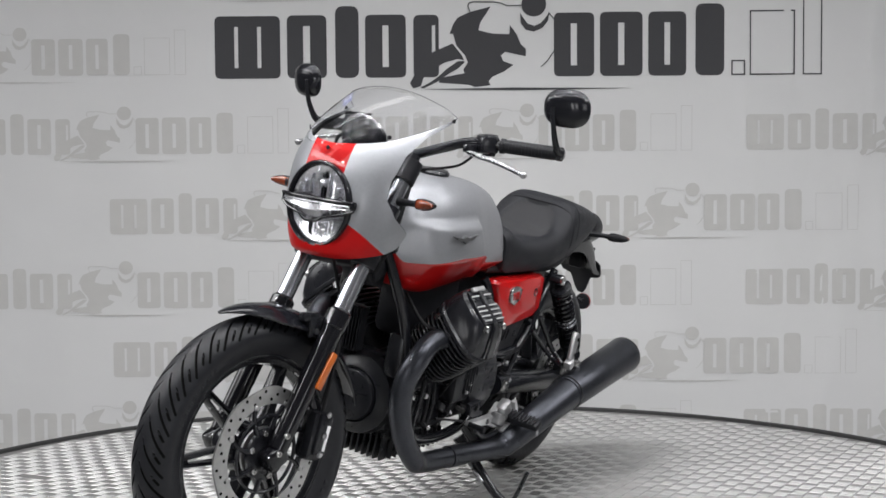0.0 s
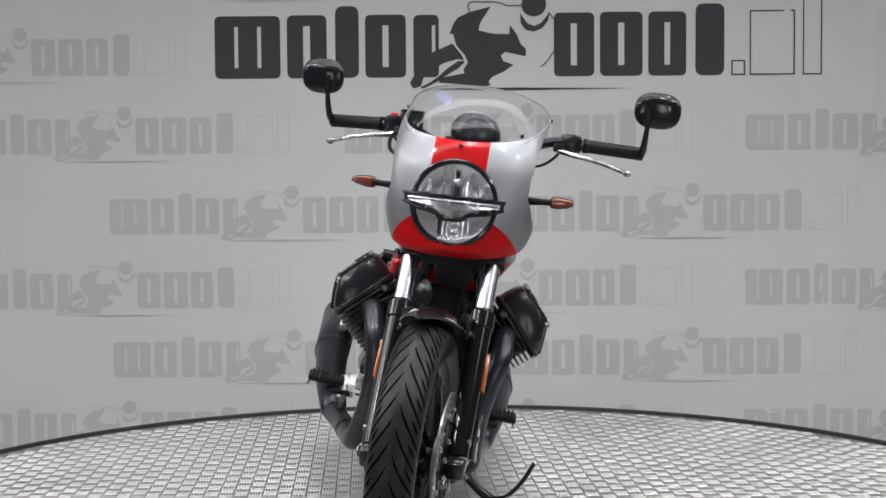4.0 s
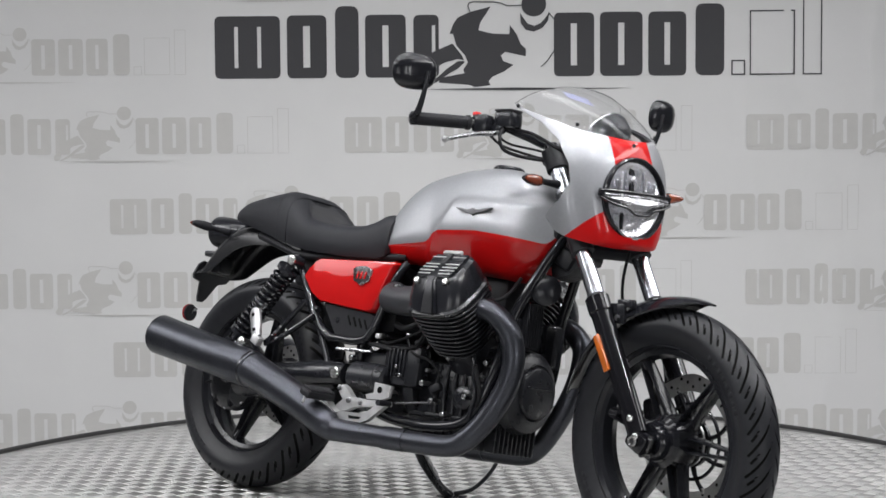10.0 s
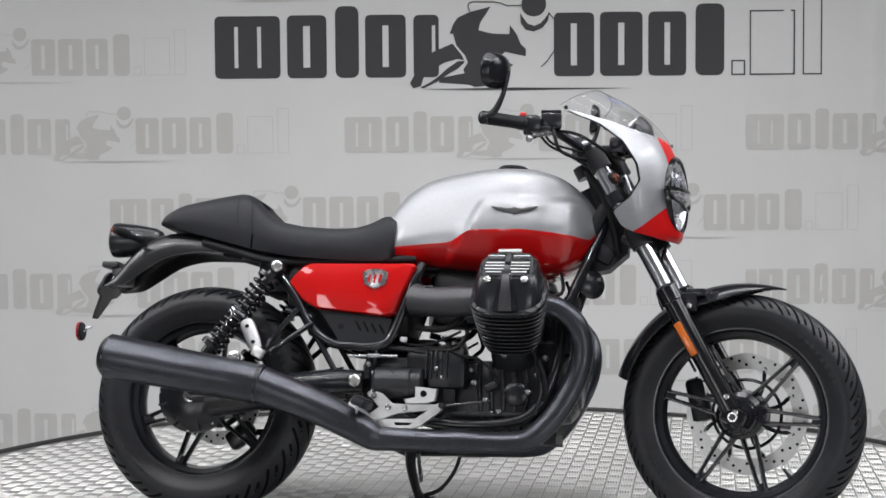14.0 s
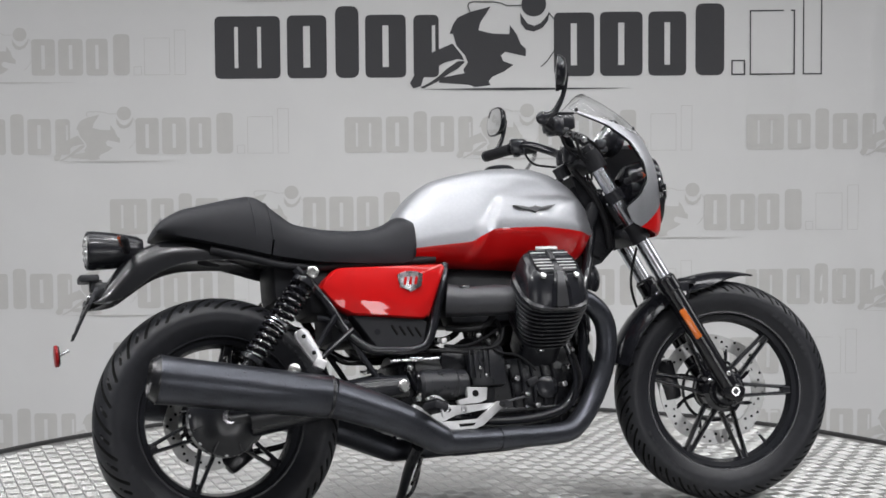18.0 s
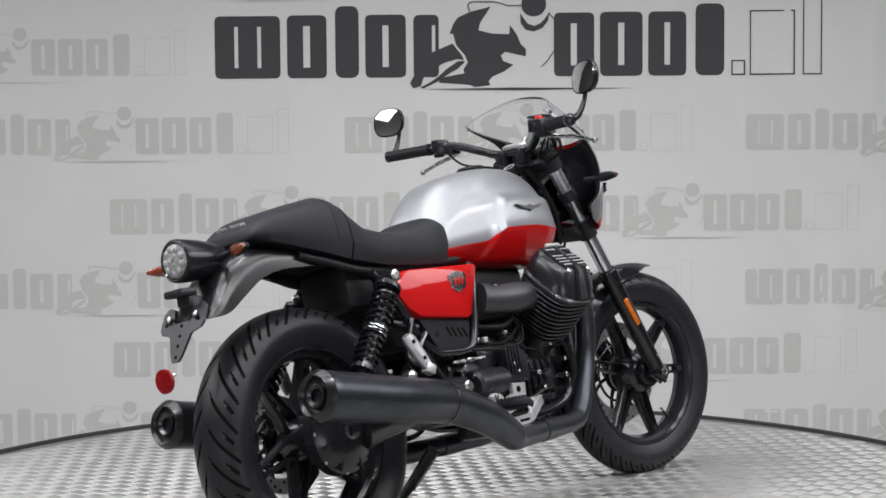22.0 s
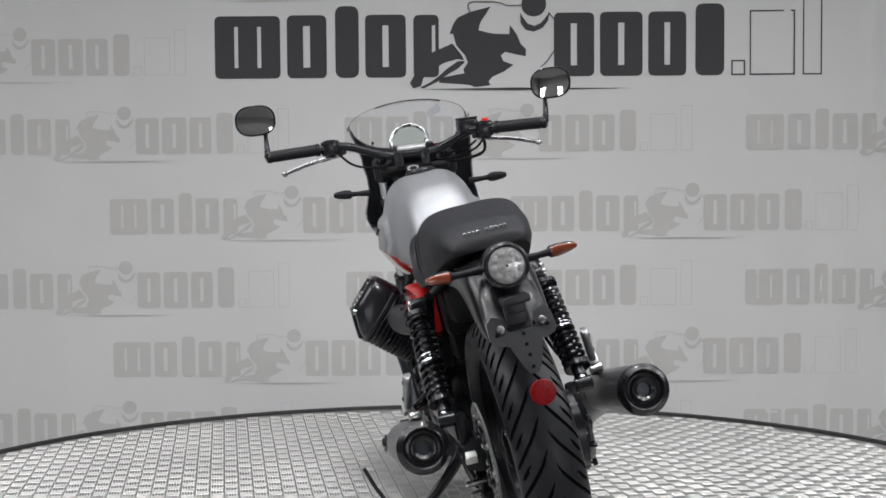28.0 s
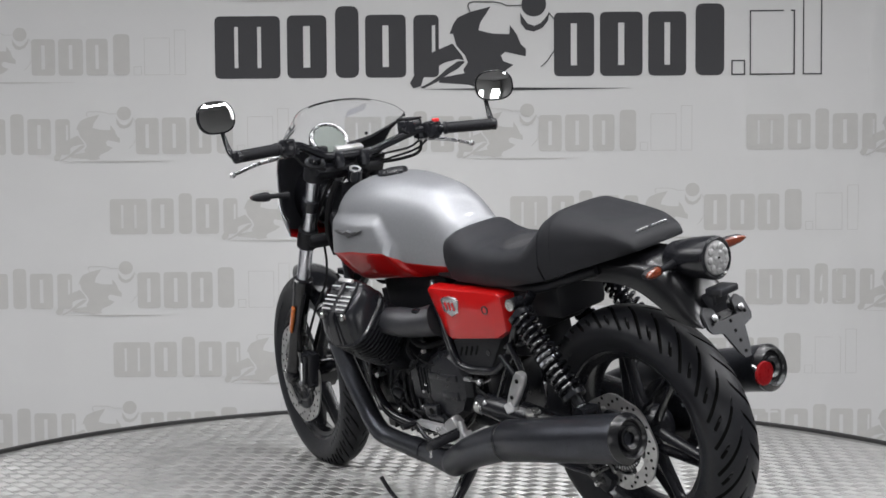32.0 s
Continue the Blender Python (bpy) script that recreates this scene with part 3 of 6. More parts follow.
part("rear_axle_nut", lathe([(0.125, 0.017), (0.150, 0.017), (0.153, 0.013), (0.150, 0.008)], (RW[0], 0, RW[1]), (0, 1, 0), 6), BOLT, rear_wheel, "bright axle nut")

# raised plain bars in place of the sidewall's moulded print
for w_, (cx, cz), r, y in ((front_wheel, FW, 0.262, 0.0512), (rear_wheel, RW, 0.258, 0.0738)):
    for sy in (1, -1):
        bars = []
        for k in range(18):
            if k in (8, 9):
                continue
            a = radians((20 if k < 9 else 200) + 4.6 * (k % 9))
            bars.append(rbox(cx + r * math.cos(a), y * sy, cz + r * math.sin(a), 0.016, 0.0024, 0.012, 0.0006, Matrix.Rotation(-a, 3, "Y")))
        tagged(part("sidewall_print", joined(*bars), RUBBER, w_), kind="stuff")

# fork
for sy in (1, -1):
    y = 0.098 * sy
    leg = part("fork_leg", tube([fork_point(0.638, y), fork_point(0.59, y), fork_point(0.40, y), fork_point(0.335, y)], [0.0275, 0.0265, 0.025, 0.0245], 28, 4), FORK_BLACK, bike, "gloss black lower fork leg", STEER)
    part("leg_collar", tube([fork_point(0.652, y), fork_point(0.649, y), fork_point(0.615, y), fork_point(0.612, y)], [0.0265, 0.0300, 0.0300, 0.0275], 24, 0), FORK_BLACK, leg)
    part("dust_seal", tube([fork_point(0.656, y), fork_point(0.651, y)], [0.0235, 0.0265], 20, 0), BLACK_MATT, leg)
    for k in range(2):
        c_ = fork_point(0.372 - 0.040 * k, y + 0.022 * sy, 0.012)
        part("pinch_bolt", lathe([(-0.004, 0.0075), (0.004, 0.0075), (0.005, 0.0045), (0.002, 0.0035)], c_, (0.25, sy, 0), 12), BOLT, leg, "bright pinch bolt")
    part("axle_clamp", rbox(FW[0], y, FW[1], 0.062, 0.046, 0.05, 0.012, Matrix.Rotation(radians(28), 3, "Y")), FORK_BLACK, leg)
    part("reflector", rbox(0.684, 0.127 * sy, 0.518, 0.019, 0.008, 0.096, 0.003, Matrix.Rotation(radians(-29.5), 3, "Y")), ORANGE, leg, "amber side reflector")
    for k in range(2):
        part("clamp_bolt", lathe([(0, 0.006), (0.006, 0.006), (0.008, 0.003)], (FW[0] + 0.004 + 0.022 * k, y, FW[1] - 0.03), (0, 0, -1), 8), DARK_ALLOY, leg)
    stanchion = part("fork_tube", tube([fork_point(1.012, y), fork_point(0.64, y)], 0.0212, 28, 0), CHROME, bike, "chrome upper fork tube", STEER)
    part("fork_cap", tube([fork_point(1.034, y), fork_point(1.012, y)], 0.018, 16, 0), BLACK_SATIN, stanchion)
    part("clamp_ring", tube([fork_point(0.905, y), fork_point(0.875, y)], 0.028, 20, 0), BLACK_SATIN, stanchion)
for z, t, nm in ((0.785, 0.032, "lower_triple_clamp"), (0.994, 0.022, "upper_triple_clamp")):
    c = fork_point(z)
    part(nm, joined(rbox(c.x - 0.018, 0, c.z - 0.012, 0.062, 0.215, t, 0.012, Matrix.Rotation(radians(28), 3, "Y")), tube([fork_point(z + 0.025, 0.098), fork_point(z - 0.025, 0.098)], 0.031, 18, 0), tube([fork_point(z + 0.025, -0.098), fork_point(z - 0.025, -0.098)], 0.029, 18, 0)), BLACK_MATT, bike, "", STEER)
part("head_tube", tube([(0.382, 0, 0.92), (0.455, 0, 0.78)], 0.036, 20, 0), BLACK_SATIN, bike)

# black mass added to close the bright gap between tank and fork
gusset = part("head_gusset", joined(prism([(0.385, 0.955), (0.415, 0.950), (0.455, 0.90), (0.505, 0.80), (0.50, 0.745), (0.45, 0.70), (0.40, 0.69), (0.385, 0.76), (0.43, 0.84), (0.40, 0.90)], -0.038, 0.038, 0.004)), BLACK_MATT, bike, "black steering head gusset")
part("wiring_block", joined(rbox(0.435, 0, 0.742, 0.06, 0.10, 0.05, 0.012, Matrix.Rotation(radians(28), 3, "Y")), rbox(0.42, -0.055, 0.83, 0.035, 0.03, 0.09, 0.008, Matrix.Rotation(radians(28), 3, "Y")), rbox(0.42, 0.055, 0.83, 0.035, 0.03, 0.09, 0.008, Matrix.Rotation(radians(28), 3, "Y"))), BLACK_MATT, gusset)
for sy in (1, -1):
    part("loom", tube([(0.385, 0.05 * sy, 0.97), (0.43, 0.066 * sy, 0.90), (0.46, 0.07 * sy, 0.82), (0.475, 0.05 * sy, 0.74)], 0.009, 10, 5), CABLE, gusset)

# front mudguard
def mudguard():
    rings = []
    for k in range(49):
        t = k / 48
        a = radians(70 + (163 - 70) * t)
        taper = 1 - (1 - min(1, t / 0.34)) ** 1.7
        w = 0.004 + 0.072 * taper
        R, drop = 0.344 + 0.006 * (1 - taper), 0.040 * (w / 0.076) ** 1.6
        row = []
        for j in range(21):
            s = -1 + j / 10
            rr = R - drop * abs(s) ** 2.4
            row.append((FW[0] + rr * math.cos(a), w * s, FW[1] + rr * math.sin(a)))
        for j in range(20, -1, -1):
            s = -1 + j / 10
            rr = R - 0.004 - drop * abs(s) ** 2.4
            row.append((FW[0] + rr * math.cos(a), w * s * 0.97, FW[1] + rr * math.sin(a)))
        rings.append(row)
    return loft(rings)


front_guard = part("front_mudguard", mudguard(), BLACK_GLOSS, bike, "black front mudguard", STEER)
for sy in (1, -1):
    part("guard_bracket", joined(rbox(0.668, 0.074 * sy, 0.615, 0.07, 0.012, 0.05, 0.004), rbox(0.70, 0.068 * sy, 0.64, 0.05, 0.02, 0.02, 0.004)), BLACK_SATIN, front_guard)
    for k in range(2):
        part("guard_bolt", lathe([(0, 0.007), (0.005, 0.007)], (0.655 + 0.03 * k, 0.081 * sy, 0.625 - 0.02 * k), (0, sy, 0), 8), STEEL, front_guard)

# front caliper on the left leg
caliper = part("front_caliper", joined(rbox(0.672, 0.088, 0.355, 0.055, 0.05, 0.12, 0.014, Matrix.Rotation(radians(-12), 3, "Y")), rbox(0.665, 0.115, 0.36, 0.04, 0.018, 0.10, 0.007, Matrix.Rotation(radians(-12), 3, "Y"))), BLACK_SATIN, bike, "black four-piston brake caliper", STEER)
for z in (0.315, 0.36, 0.41):
    part("caliper_bolt", lathe([(0, 0.008), (0.004, 0.008), (0.005, 0.004)], (0.668 + (0.36 - z) * 0.2, 0.124, z), (0, 1, 0), 10), STEEL, caliper)
part("caliper_print", rbox(0.660, 0.1245, 0.352, 0.010, 0.002, 0.062, 0.0005, Matrix.Rotation(radians(-14), 3, "Y")), WHITE_PRINT, caliper)

# fairing, windscreen
FRONT_X = [(0.770, 0.628), (0.788, 0.648), (0.9, 0.648), (0.988, 0.634), (1.051, 0.607), (1.108, 0.562), (1.167, 0.484), (1.194, 0.425), (1.22, 0.37)]
EDGE_X = [(0.770, 0.60), (0.794, 0.56), (0.811, 0.525), (0.849, 0.507), (0.885, 0.553), (0.929, 0.578), (0.974, 0.570), (1.036, 0.532), (1.084, 0.468), (1.119, 0.386), (1.15, 0.335), (1.2, 0.30)]
# the shell's smooth surface runs back to BACK_X; its rear edge is trimmed along EDGE_X
BACK_X = [(0.77, 0.500), (0.85, 0.496), (0.93, 0.500), (1.0, 0.490), (1.05, 0.462), (1.1, 0.395), (1.15, 0.325), (1.2, 0.285)]
EDGE_Y = [(0.77, 0.147), (0.80, 0.163), (0.85, 0.182), (0.93, 0.193), (1.0, 0.190), (1.05, 0.185), (1.13, 0.182), (1.2, 0.155)]


def shell_point(u, z, out=0.0):
    xc, xb, ye = curve_at(FRONT_X, z, 0.03), curve_at(BACK_X, z, 0.04), curve_at(EDGE_Y, z, 0.05)
    cut = min(max((curve_at(EDGE_X, z, 0.006) - xb) / (xc - xb), 0.0), 0.9)
    a = u * math.acos(cut ** (1 / 0.85))
    c = abs(math.cos(a)) ** 0.85
    return Vector((xb + (xc - xb) * c, (ye + out) * math.sin(a), z)) + Vector((out * math.cos(a), 0, 0))


def shell(nu, nv, low, high, hole, thick=0.004):
    v, f, n = [], [], (nu + 1) * (nv + 1)
    for out in (0.0, -thick):
        for j in range(nv + 1):
            for i in range(nu + 1):
                u = -1 + 2 * i / nu
                z = low(u) + (high(u) - low(u)) * j / nv
                v.append(shell_point(u, z, out))
    for j in range(nv):
        for i in range(nu):
            a = j * (nu + 1) + i
            q = (a, a + 1, a + nu + 2, a + nu + 1)
            c = sum((v[k] for k in q), Vector()) / 4
            if hole and c.y ** 2 + (c.z - 0.90) ** 2 < 0.099 ** 2:
                continue
            f.append(q)
            f.append(tuple(reversed([k + n for k in q])))
            for e, (p, r) in ((j == 0, (a, a + 1)), (j == nv - 1, (a + nu + 2, a + nu + 1)), (i == 0, (a + nu + 1, a)), (i == nu - 1, (a + 1, a + nu + 2))):
                if e:
                    f.append((r, p, p + n, r + n))
    return v, f


def seam(u):
    return 1.048 + 0.030 * abs(u) ** 1.5 + 0.058 * abs(u) ** 6


def two_tone():
    """Silver paint with a red centre stripe and red chin."""
    mat = SILVER.copy()
    mat.name = "fairing_two_tone_paint"
    nt = mat.node_tree
    b = nt.nodes["Principled BSDF"]
    co = nt.nodes.new("ShaderNodeTexCoord")
    sep = nt.nodes.new("ShaderNodeSeparateXYZ")
    nt.links.new(co.outputs["Object"], sep.inputs[0])

    def mth(op, a, c):
        node = nt.nodes.new("ShaderNodeMath")
        node.operation = op
        for i, val in enumerate((a, c)):
            if isinstance(val, (int, float)):
                node.inputs[i].default_value = val
            else:
                nt.links.new(val, node.inputs[i])
        return node.outputs[0]
    ay = mth("ABSOLUTE", sep.outputs[1], 0.0)
    stripe = mth("MULTIPLY", mth("LESS_THAN", ay, 0.066), mth("GREATER_THAN", sep.outputs[2], 0.9))
    back = mth("SUBTRACT", sep.outputs[0], 0.53)
    chin = mth("LESS_THAN", sep.outputs[2], mth("ADD", mth("MULTIPLY", mth("ADD", mth("MULTIPLY", back, 4.2), 0.35), back), 0.787))
    mask = mth("MAXIMUM", stripe, chin)
    old = b.inputs["Base Color"].links[0].from_socket
    mix = nt.nodes.new("ShaderNodeMix")
    mix.data_type = "RGBA"
    nt.links.new(mask, mix.inputs["Factor"])
    nt.links.new(old, mix.inputs["A"])
    mix.inputs["B"].default_value = (0.40, 0.0045, 0.005, 1)
    nt.links.new(mix.outputs["Result"], b.inputs["Base Color"])
    nt.links.new(mth("MULTIPLY", mth("SUBTRACT", 1.0, mask), 0.75), b.inputs["Metallic"])
    nt.links.new(mth("ADD", mth("MULTIPLY", mth("SUBTRACT", 1.0, mask), 0.44), 0.06), b.inputs["Specular IOR Level"])
    return mat


fairing = part("fairing", shell(72, 64, lambda u: 0.774 + 0.022 * abs(u) ** 4.0, seam, True), two_tone(), bike, "silver handlebar fairing with red centre stripe and red chin", STEER)
part("fairing_lining", shell(48, 40, lambda u: 0.80 + 0.03 * abs(u) ** 2.0, lambda u: seam(u) - 0.012, True, 0.002), BLACK_MATT, fairing, "black inner face", Matrix.Translation((-0.0075, 0, 0)) @ Matrix.Diagonal((1, 0.965, 1, 1)))
windscreen = part("windscreen", shell(48, 16, lambda u: seam(u) - 0.010, lambda u: 1.194 - 0.058 * abs(u) ** 2.0, False, 0.0015), SCREEN, bike, "clear plastic windscreen", STEER @ Matrix.Translation((0.0035, 0, 0)))
windscreen.visible_shadow = False
part("screen_edge", tube([shell_point(u, 1.194 - 0.058 * abs(u) ** 2.0, 0.001) for u in (-1, -0.8, -0.6, -0.4, -0.2, 0, 0.2, 0.4, 0.6, 0.8, 1)], 0.0007, 6, 4), GREY_PRINT, windscreen)
for u, z in ((-0.60, 1.076), (0.60, 1.076), (-0.985, 1.128), (0.985, 1.128), (0.0, 1.036)):
    p = shell_point(u, z, 0.004)
    part("screw", lathe([(0, 0.0055), (0.002, 0.0055), (0.003, 0.003)], p, shell_point(u, z, 0.02) - p, 12), BLACK_MATT, windscreen)

# a small violet film label inside the screen's right side
FILM = material("violet_film", (0.33, 0.36, 0.72), 0.15, vary=0.35, scale=90, coat=0.6)
FILM.node_tree.nodes["Principled BSDF"].inputs["Alpha"].default_value = 0.28
rows_ = [[shell_point(u, z - 0.10 * (u + 0.30), 0.0006) for u in (-0.40, -0.35, -0.30, -0.25, -0.20)] for z in (1.142, 1.150, 1.158, 1.164)]
part("film_label", ([p for r in rows_ for p in r], [(5 * j + i, 5 * j + i + 1, 5 * j + i + 6, 5 * j + i + 5) for j in range(3) for i in range(4)]), FILM, windscreen, "translucent violet film label")

# headlight
HL = Vector((0.633, 0, 0.900))
headlight = part("headlight", lathe([(-0.10, 0.05), (-0.08, 0.085), (-0.02, 0.101), (0.001, 0.1055), (0.007, 0.1045), (0.010, 0.101), (0.008, 0.096), (0.002, 0.0935), (-0.006, 0.0925)], HL, (1, 0, 0.02), 56, False), BLACK_GLOSS, bike, "round headlight with black bezel and clear lens", STEER)
part("reflector_bowl", lathe([(-0.034, 0.004), (-0.034, 0.03), (-0.028, 0.05), (-0.010, 0.091), (-0.006, 0.0925)], HL, (1, 0, 0.02), 28, False), REFLECT, headlight)
lens = part("lens", lathe([(0.004, 0.0935), (0.010, 0.084), (0.017, 0.060), (0.021, 0.03), (0.022, 0.004)], HL, (1, 0, 0.02), 40, False), LENS, headlight, "clear glass lens")
lens.visible_shadow = False
part("lamp_divider", joined(rbox(HL.x - 0.016, 0.0, HL.z + 0.044, 0.012, 0.010, 0.060, 0.002), rbox(HL.x - 0.006, 0.0, HL.z + 0.012, 0.014, 0.150, 0.006, 0.002), rbox(HL.x - 0.012, -0.03, HL.z - 0.055, 0.012, 0.004, 0.04, 0.001)), BLACK_SATIN, headlight)
# fluted reflector panels above and below the bar
for k in range(13):
    y = -0.072 + 0.012 * k
    h = math.sqrt(0.080 ** 2 - y * y)
    if h > 0.025 and abs(y) < 0.045:
        part("flute", tube([(HL.x - 0.020, y, HL.z - 0.040), (HL.x - 0.016, y, HL.z - max(h, 0.045))], 0.0045, 8, 0), REFLECT, headlight)
# upper reflector: two curved shells, bright blades beside them and a small lamp boss between
for sy in (1, -1):
    shell = []
    for k in range(7):
        a = math.pi * (0.08 + 0.84 * k / 6)
        shell.append((HL.x - 0.010 - 0.016 * math.sin(a), sy * (0.044 - 0.032 * math.cos(a)), 0))
    sv = [(x - 0.004 * u, y * (1 - 0.12 * u), HL.z + 0.014 + u * (0.078 - 0.042 * (abs(y) / 0.08) ** 2 - 0.014)) for x, y, _ in shell for u in (0, 0.5, 1)]
    sf = [(3 * k + q, 3 * k + 3 + q, 3 * k + 4 + q, 3 * k + 1 + q) for k in range(6) for q in (0, 1)]
    part("reflector_shell", (sv, sf), REFLECT, headlight, "mirrored half bowl")
    part("reflector_blade", rbox(HL.x - 0.006, 0.030 * sy, HL.z + 0.045, 0.012, 0.003, 0.052, 0.001), CHROME, headlight)
    part("reflector_rib", rbox(HL.x - 0.004, 0.062 * sy, HL.z + 0.030, 0.014, 0.012, 0.030, 0.002), CHROME, headlight)
part("lamp_boss", lathe([(-0.010, 0.012), (0.0, 0.011), (0.006, 0.007), (0.008, 0.002)], (HL.x - 0.010, 0, HL.z + 0.050), (1, 0, 0), 18), REFLECT, headlight, "small clear lamp")
part("lamp_boss", lathe([(-0.010, 0.015), (0.0, 0.014), (0.004, 0.008), (0.005, 0.002)], (HL.x - 0.012, 0.004, HL.z - 0.062), (1, 0, 0), 18), REFLECT, headlight)
for k in range(9):
    y = -0.064 + 0.016 * k
    part("bar_lamp", rbox(HL.x + 0.0005, y, HL.z - 0.004 - 0.010 * (1 - abs(y) / 0.064), 0.008, 0.012, 0.012, 0.002), LAMP_BAR, headlight)
WING_LOW = [(0.0, -0.037), (0.022, -0.036), (0.040, -0.025), (0.055, -0.021), (0.090, -0.014), (0.118, -0.002)]


def wing_x(y):
    return HL.x + 0.027 - 0.022 * (abs(y) / 0.118) ** 2


bar_v, bar_f = [], []
for k in range(41):
    y = -0.118 + 0.236 * k / 40
    lo = curve_at(WING_LOW, abs(y))
    for dx, dz in ((-0.003, 0.013), (0.004, 0.004), (0.0005, 0.001), (0.005, 0.4 * lo), (-0.004, lo), (-0.008, lo), (-0.008, 0.013)):
        bar_v.append((wing_x(y) + dx, y, HL.z + dz))
for k in range(40):
    for j in range(7):
        bar_f.append((7 * k + j, 7 * k + (j + 1) % 7, 7 * k + 7 + (j + 1) % 7, 7 * k + 7 + j))
part("light_bar", (bar_v, bar_f), LAMP_BAR, headlight, "chrome light bar")
part("lamp_wing", joined(tube([(wing_x(y), y, HL.z + 0.014) for y in (-0.122, -0.08, -0.04, 0, 0.04, 0.08, 0.122)], 0.0042, 8, 4),
                        tube([(wing_x(y) + 0.001, y, HL.z + curve_at(WING_LOW, abs(y)) - 0.002) for y in (-0.120, -0.09, -0.055, -0.040, -0.022, 0, 0.022, 0.040, 0.055, 0.09, 0.120)], 0.0038, 8, 3),
                        rbox(HL.x + 0.002, 0.113, HL.z + 0.007, 0.018, 0.012, 0.020, 0.004), rbox(HL.x + 0.002, -0.113, HL.z + 0.007, 0.018, 0.012, 0.020, 0.004)), BLACK_GLOSS, headlight, "black winged lamp bar")


def signal(base, tip, m, sy):
    base, tip = Vector(base), Vector(tip)
    d = (tip - base).normalized()
    mid = base.lerp(tip, 0.5)
    face = Vector((math.copysign(1, base.x), 0, 0))
    ob = part("turn_signal", tube([base, base.lerp(mid, 0.7), mid, mid + d * 0.008], [0.011, 0.0075, 0.008, 0.013], 12, 0), BLACK_MATT, bike, "turn signal on a black stalk", m)
    wide = Vector((0, 0, 1))

    def slab(back, front, k):
        """A tapering rounded body between two depths along its facing."""
        rings = []
        for q, w in ((0.0, 0.55), (0.08, 0.92), (0.35, 1.0), (0.75, 0.80), (0.95, 0.50), (1.0, 0.28)):
            p = mid.lerp(tip, q)
            rings.append([p + face * (0.5 * (back + front) + 0.5 * (front - back) * math.cos(a) * (0.6 + 0.4 * w)) + wide * (0.0145 * k * w * math.sin(a)) for a in (2 * math.pi * i / 16 for i in range(16))])
        return loft(rings)
    part("signal_back", slab(-0.016, 0.004, 1.0), BLACK_MATT, ob)
    part("signal_lens", slab(-0.002, 0.0095, 0.84), AMBER, ob, "amber lens")


for sy in (1, -1):
    signal((0.52, 0.155 * sy, 0.925), (0.532, 0.272 * sy, 0.930), STEER, sy)
    signal((-0.885, 0.045 * sy, 0.775), (-0.918, 0.170 * sy, 0.783), None, sy)

# handlebar, grips, levers, mirrors
BAR = [(0.235, -0.405, 1.077), (0.285, -0.262, 1.080), (0.318, -0.19, 1.080), (0.362, -0.125, 1.055), (0.385, -0.07, 1.035), (0.388, 0, 1.033), (0.385, 0.07, 1.035), (0.362, 0.125, 1.055), (0.318, 0.19, 1.080), (0.285, 0.262, 1.080), (0.235, 0.405, 1.077)]
handlebar = part("handlebar", tube(BAR, 0.0125, 14, 6), BLACK_GLOSS, bike, "black tubular handlebar", STEER)
for sy in (1, -1):
    part("bar_clamp", rbox(0.388, 0.04 * sy, 1.02, 0.04, 0.03, 0.05, 0.008), BLACK_SATIN, handlebar)
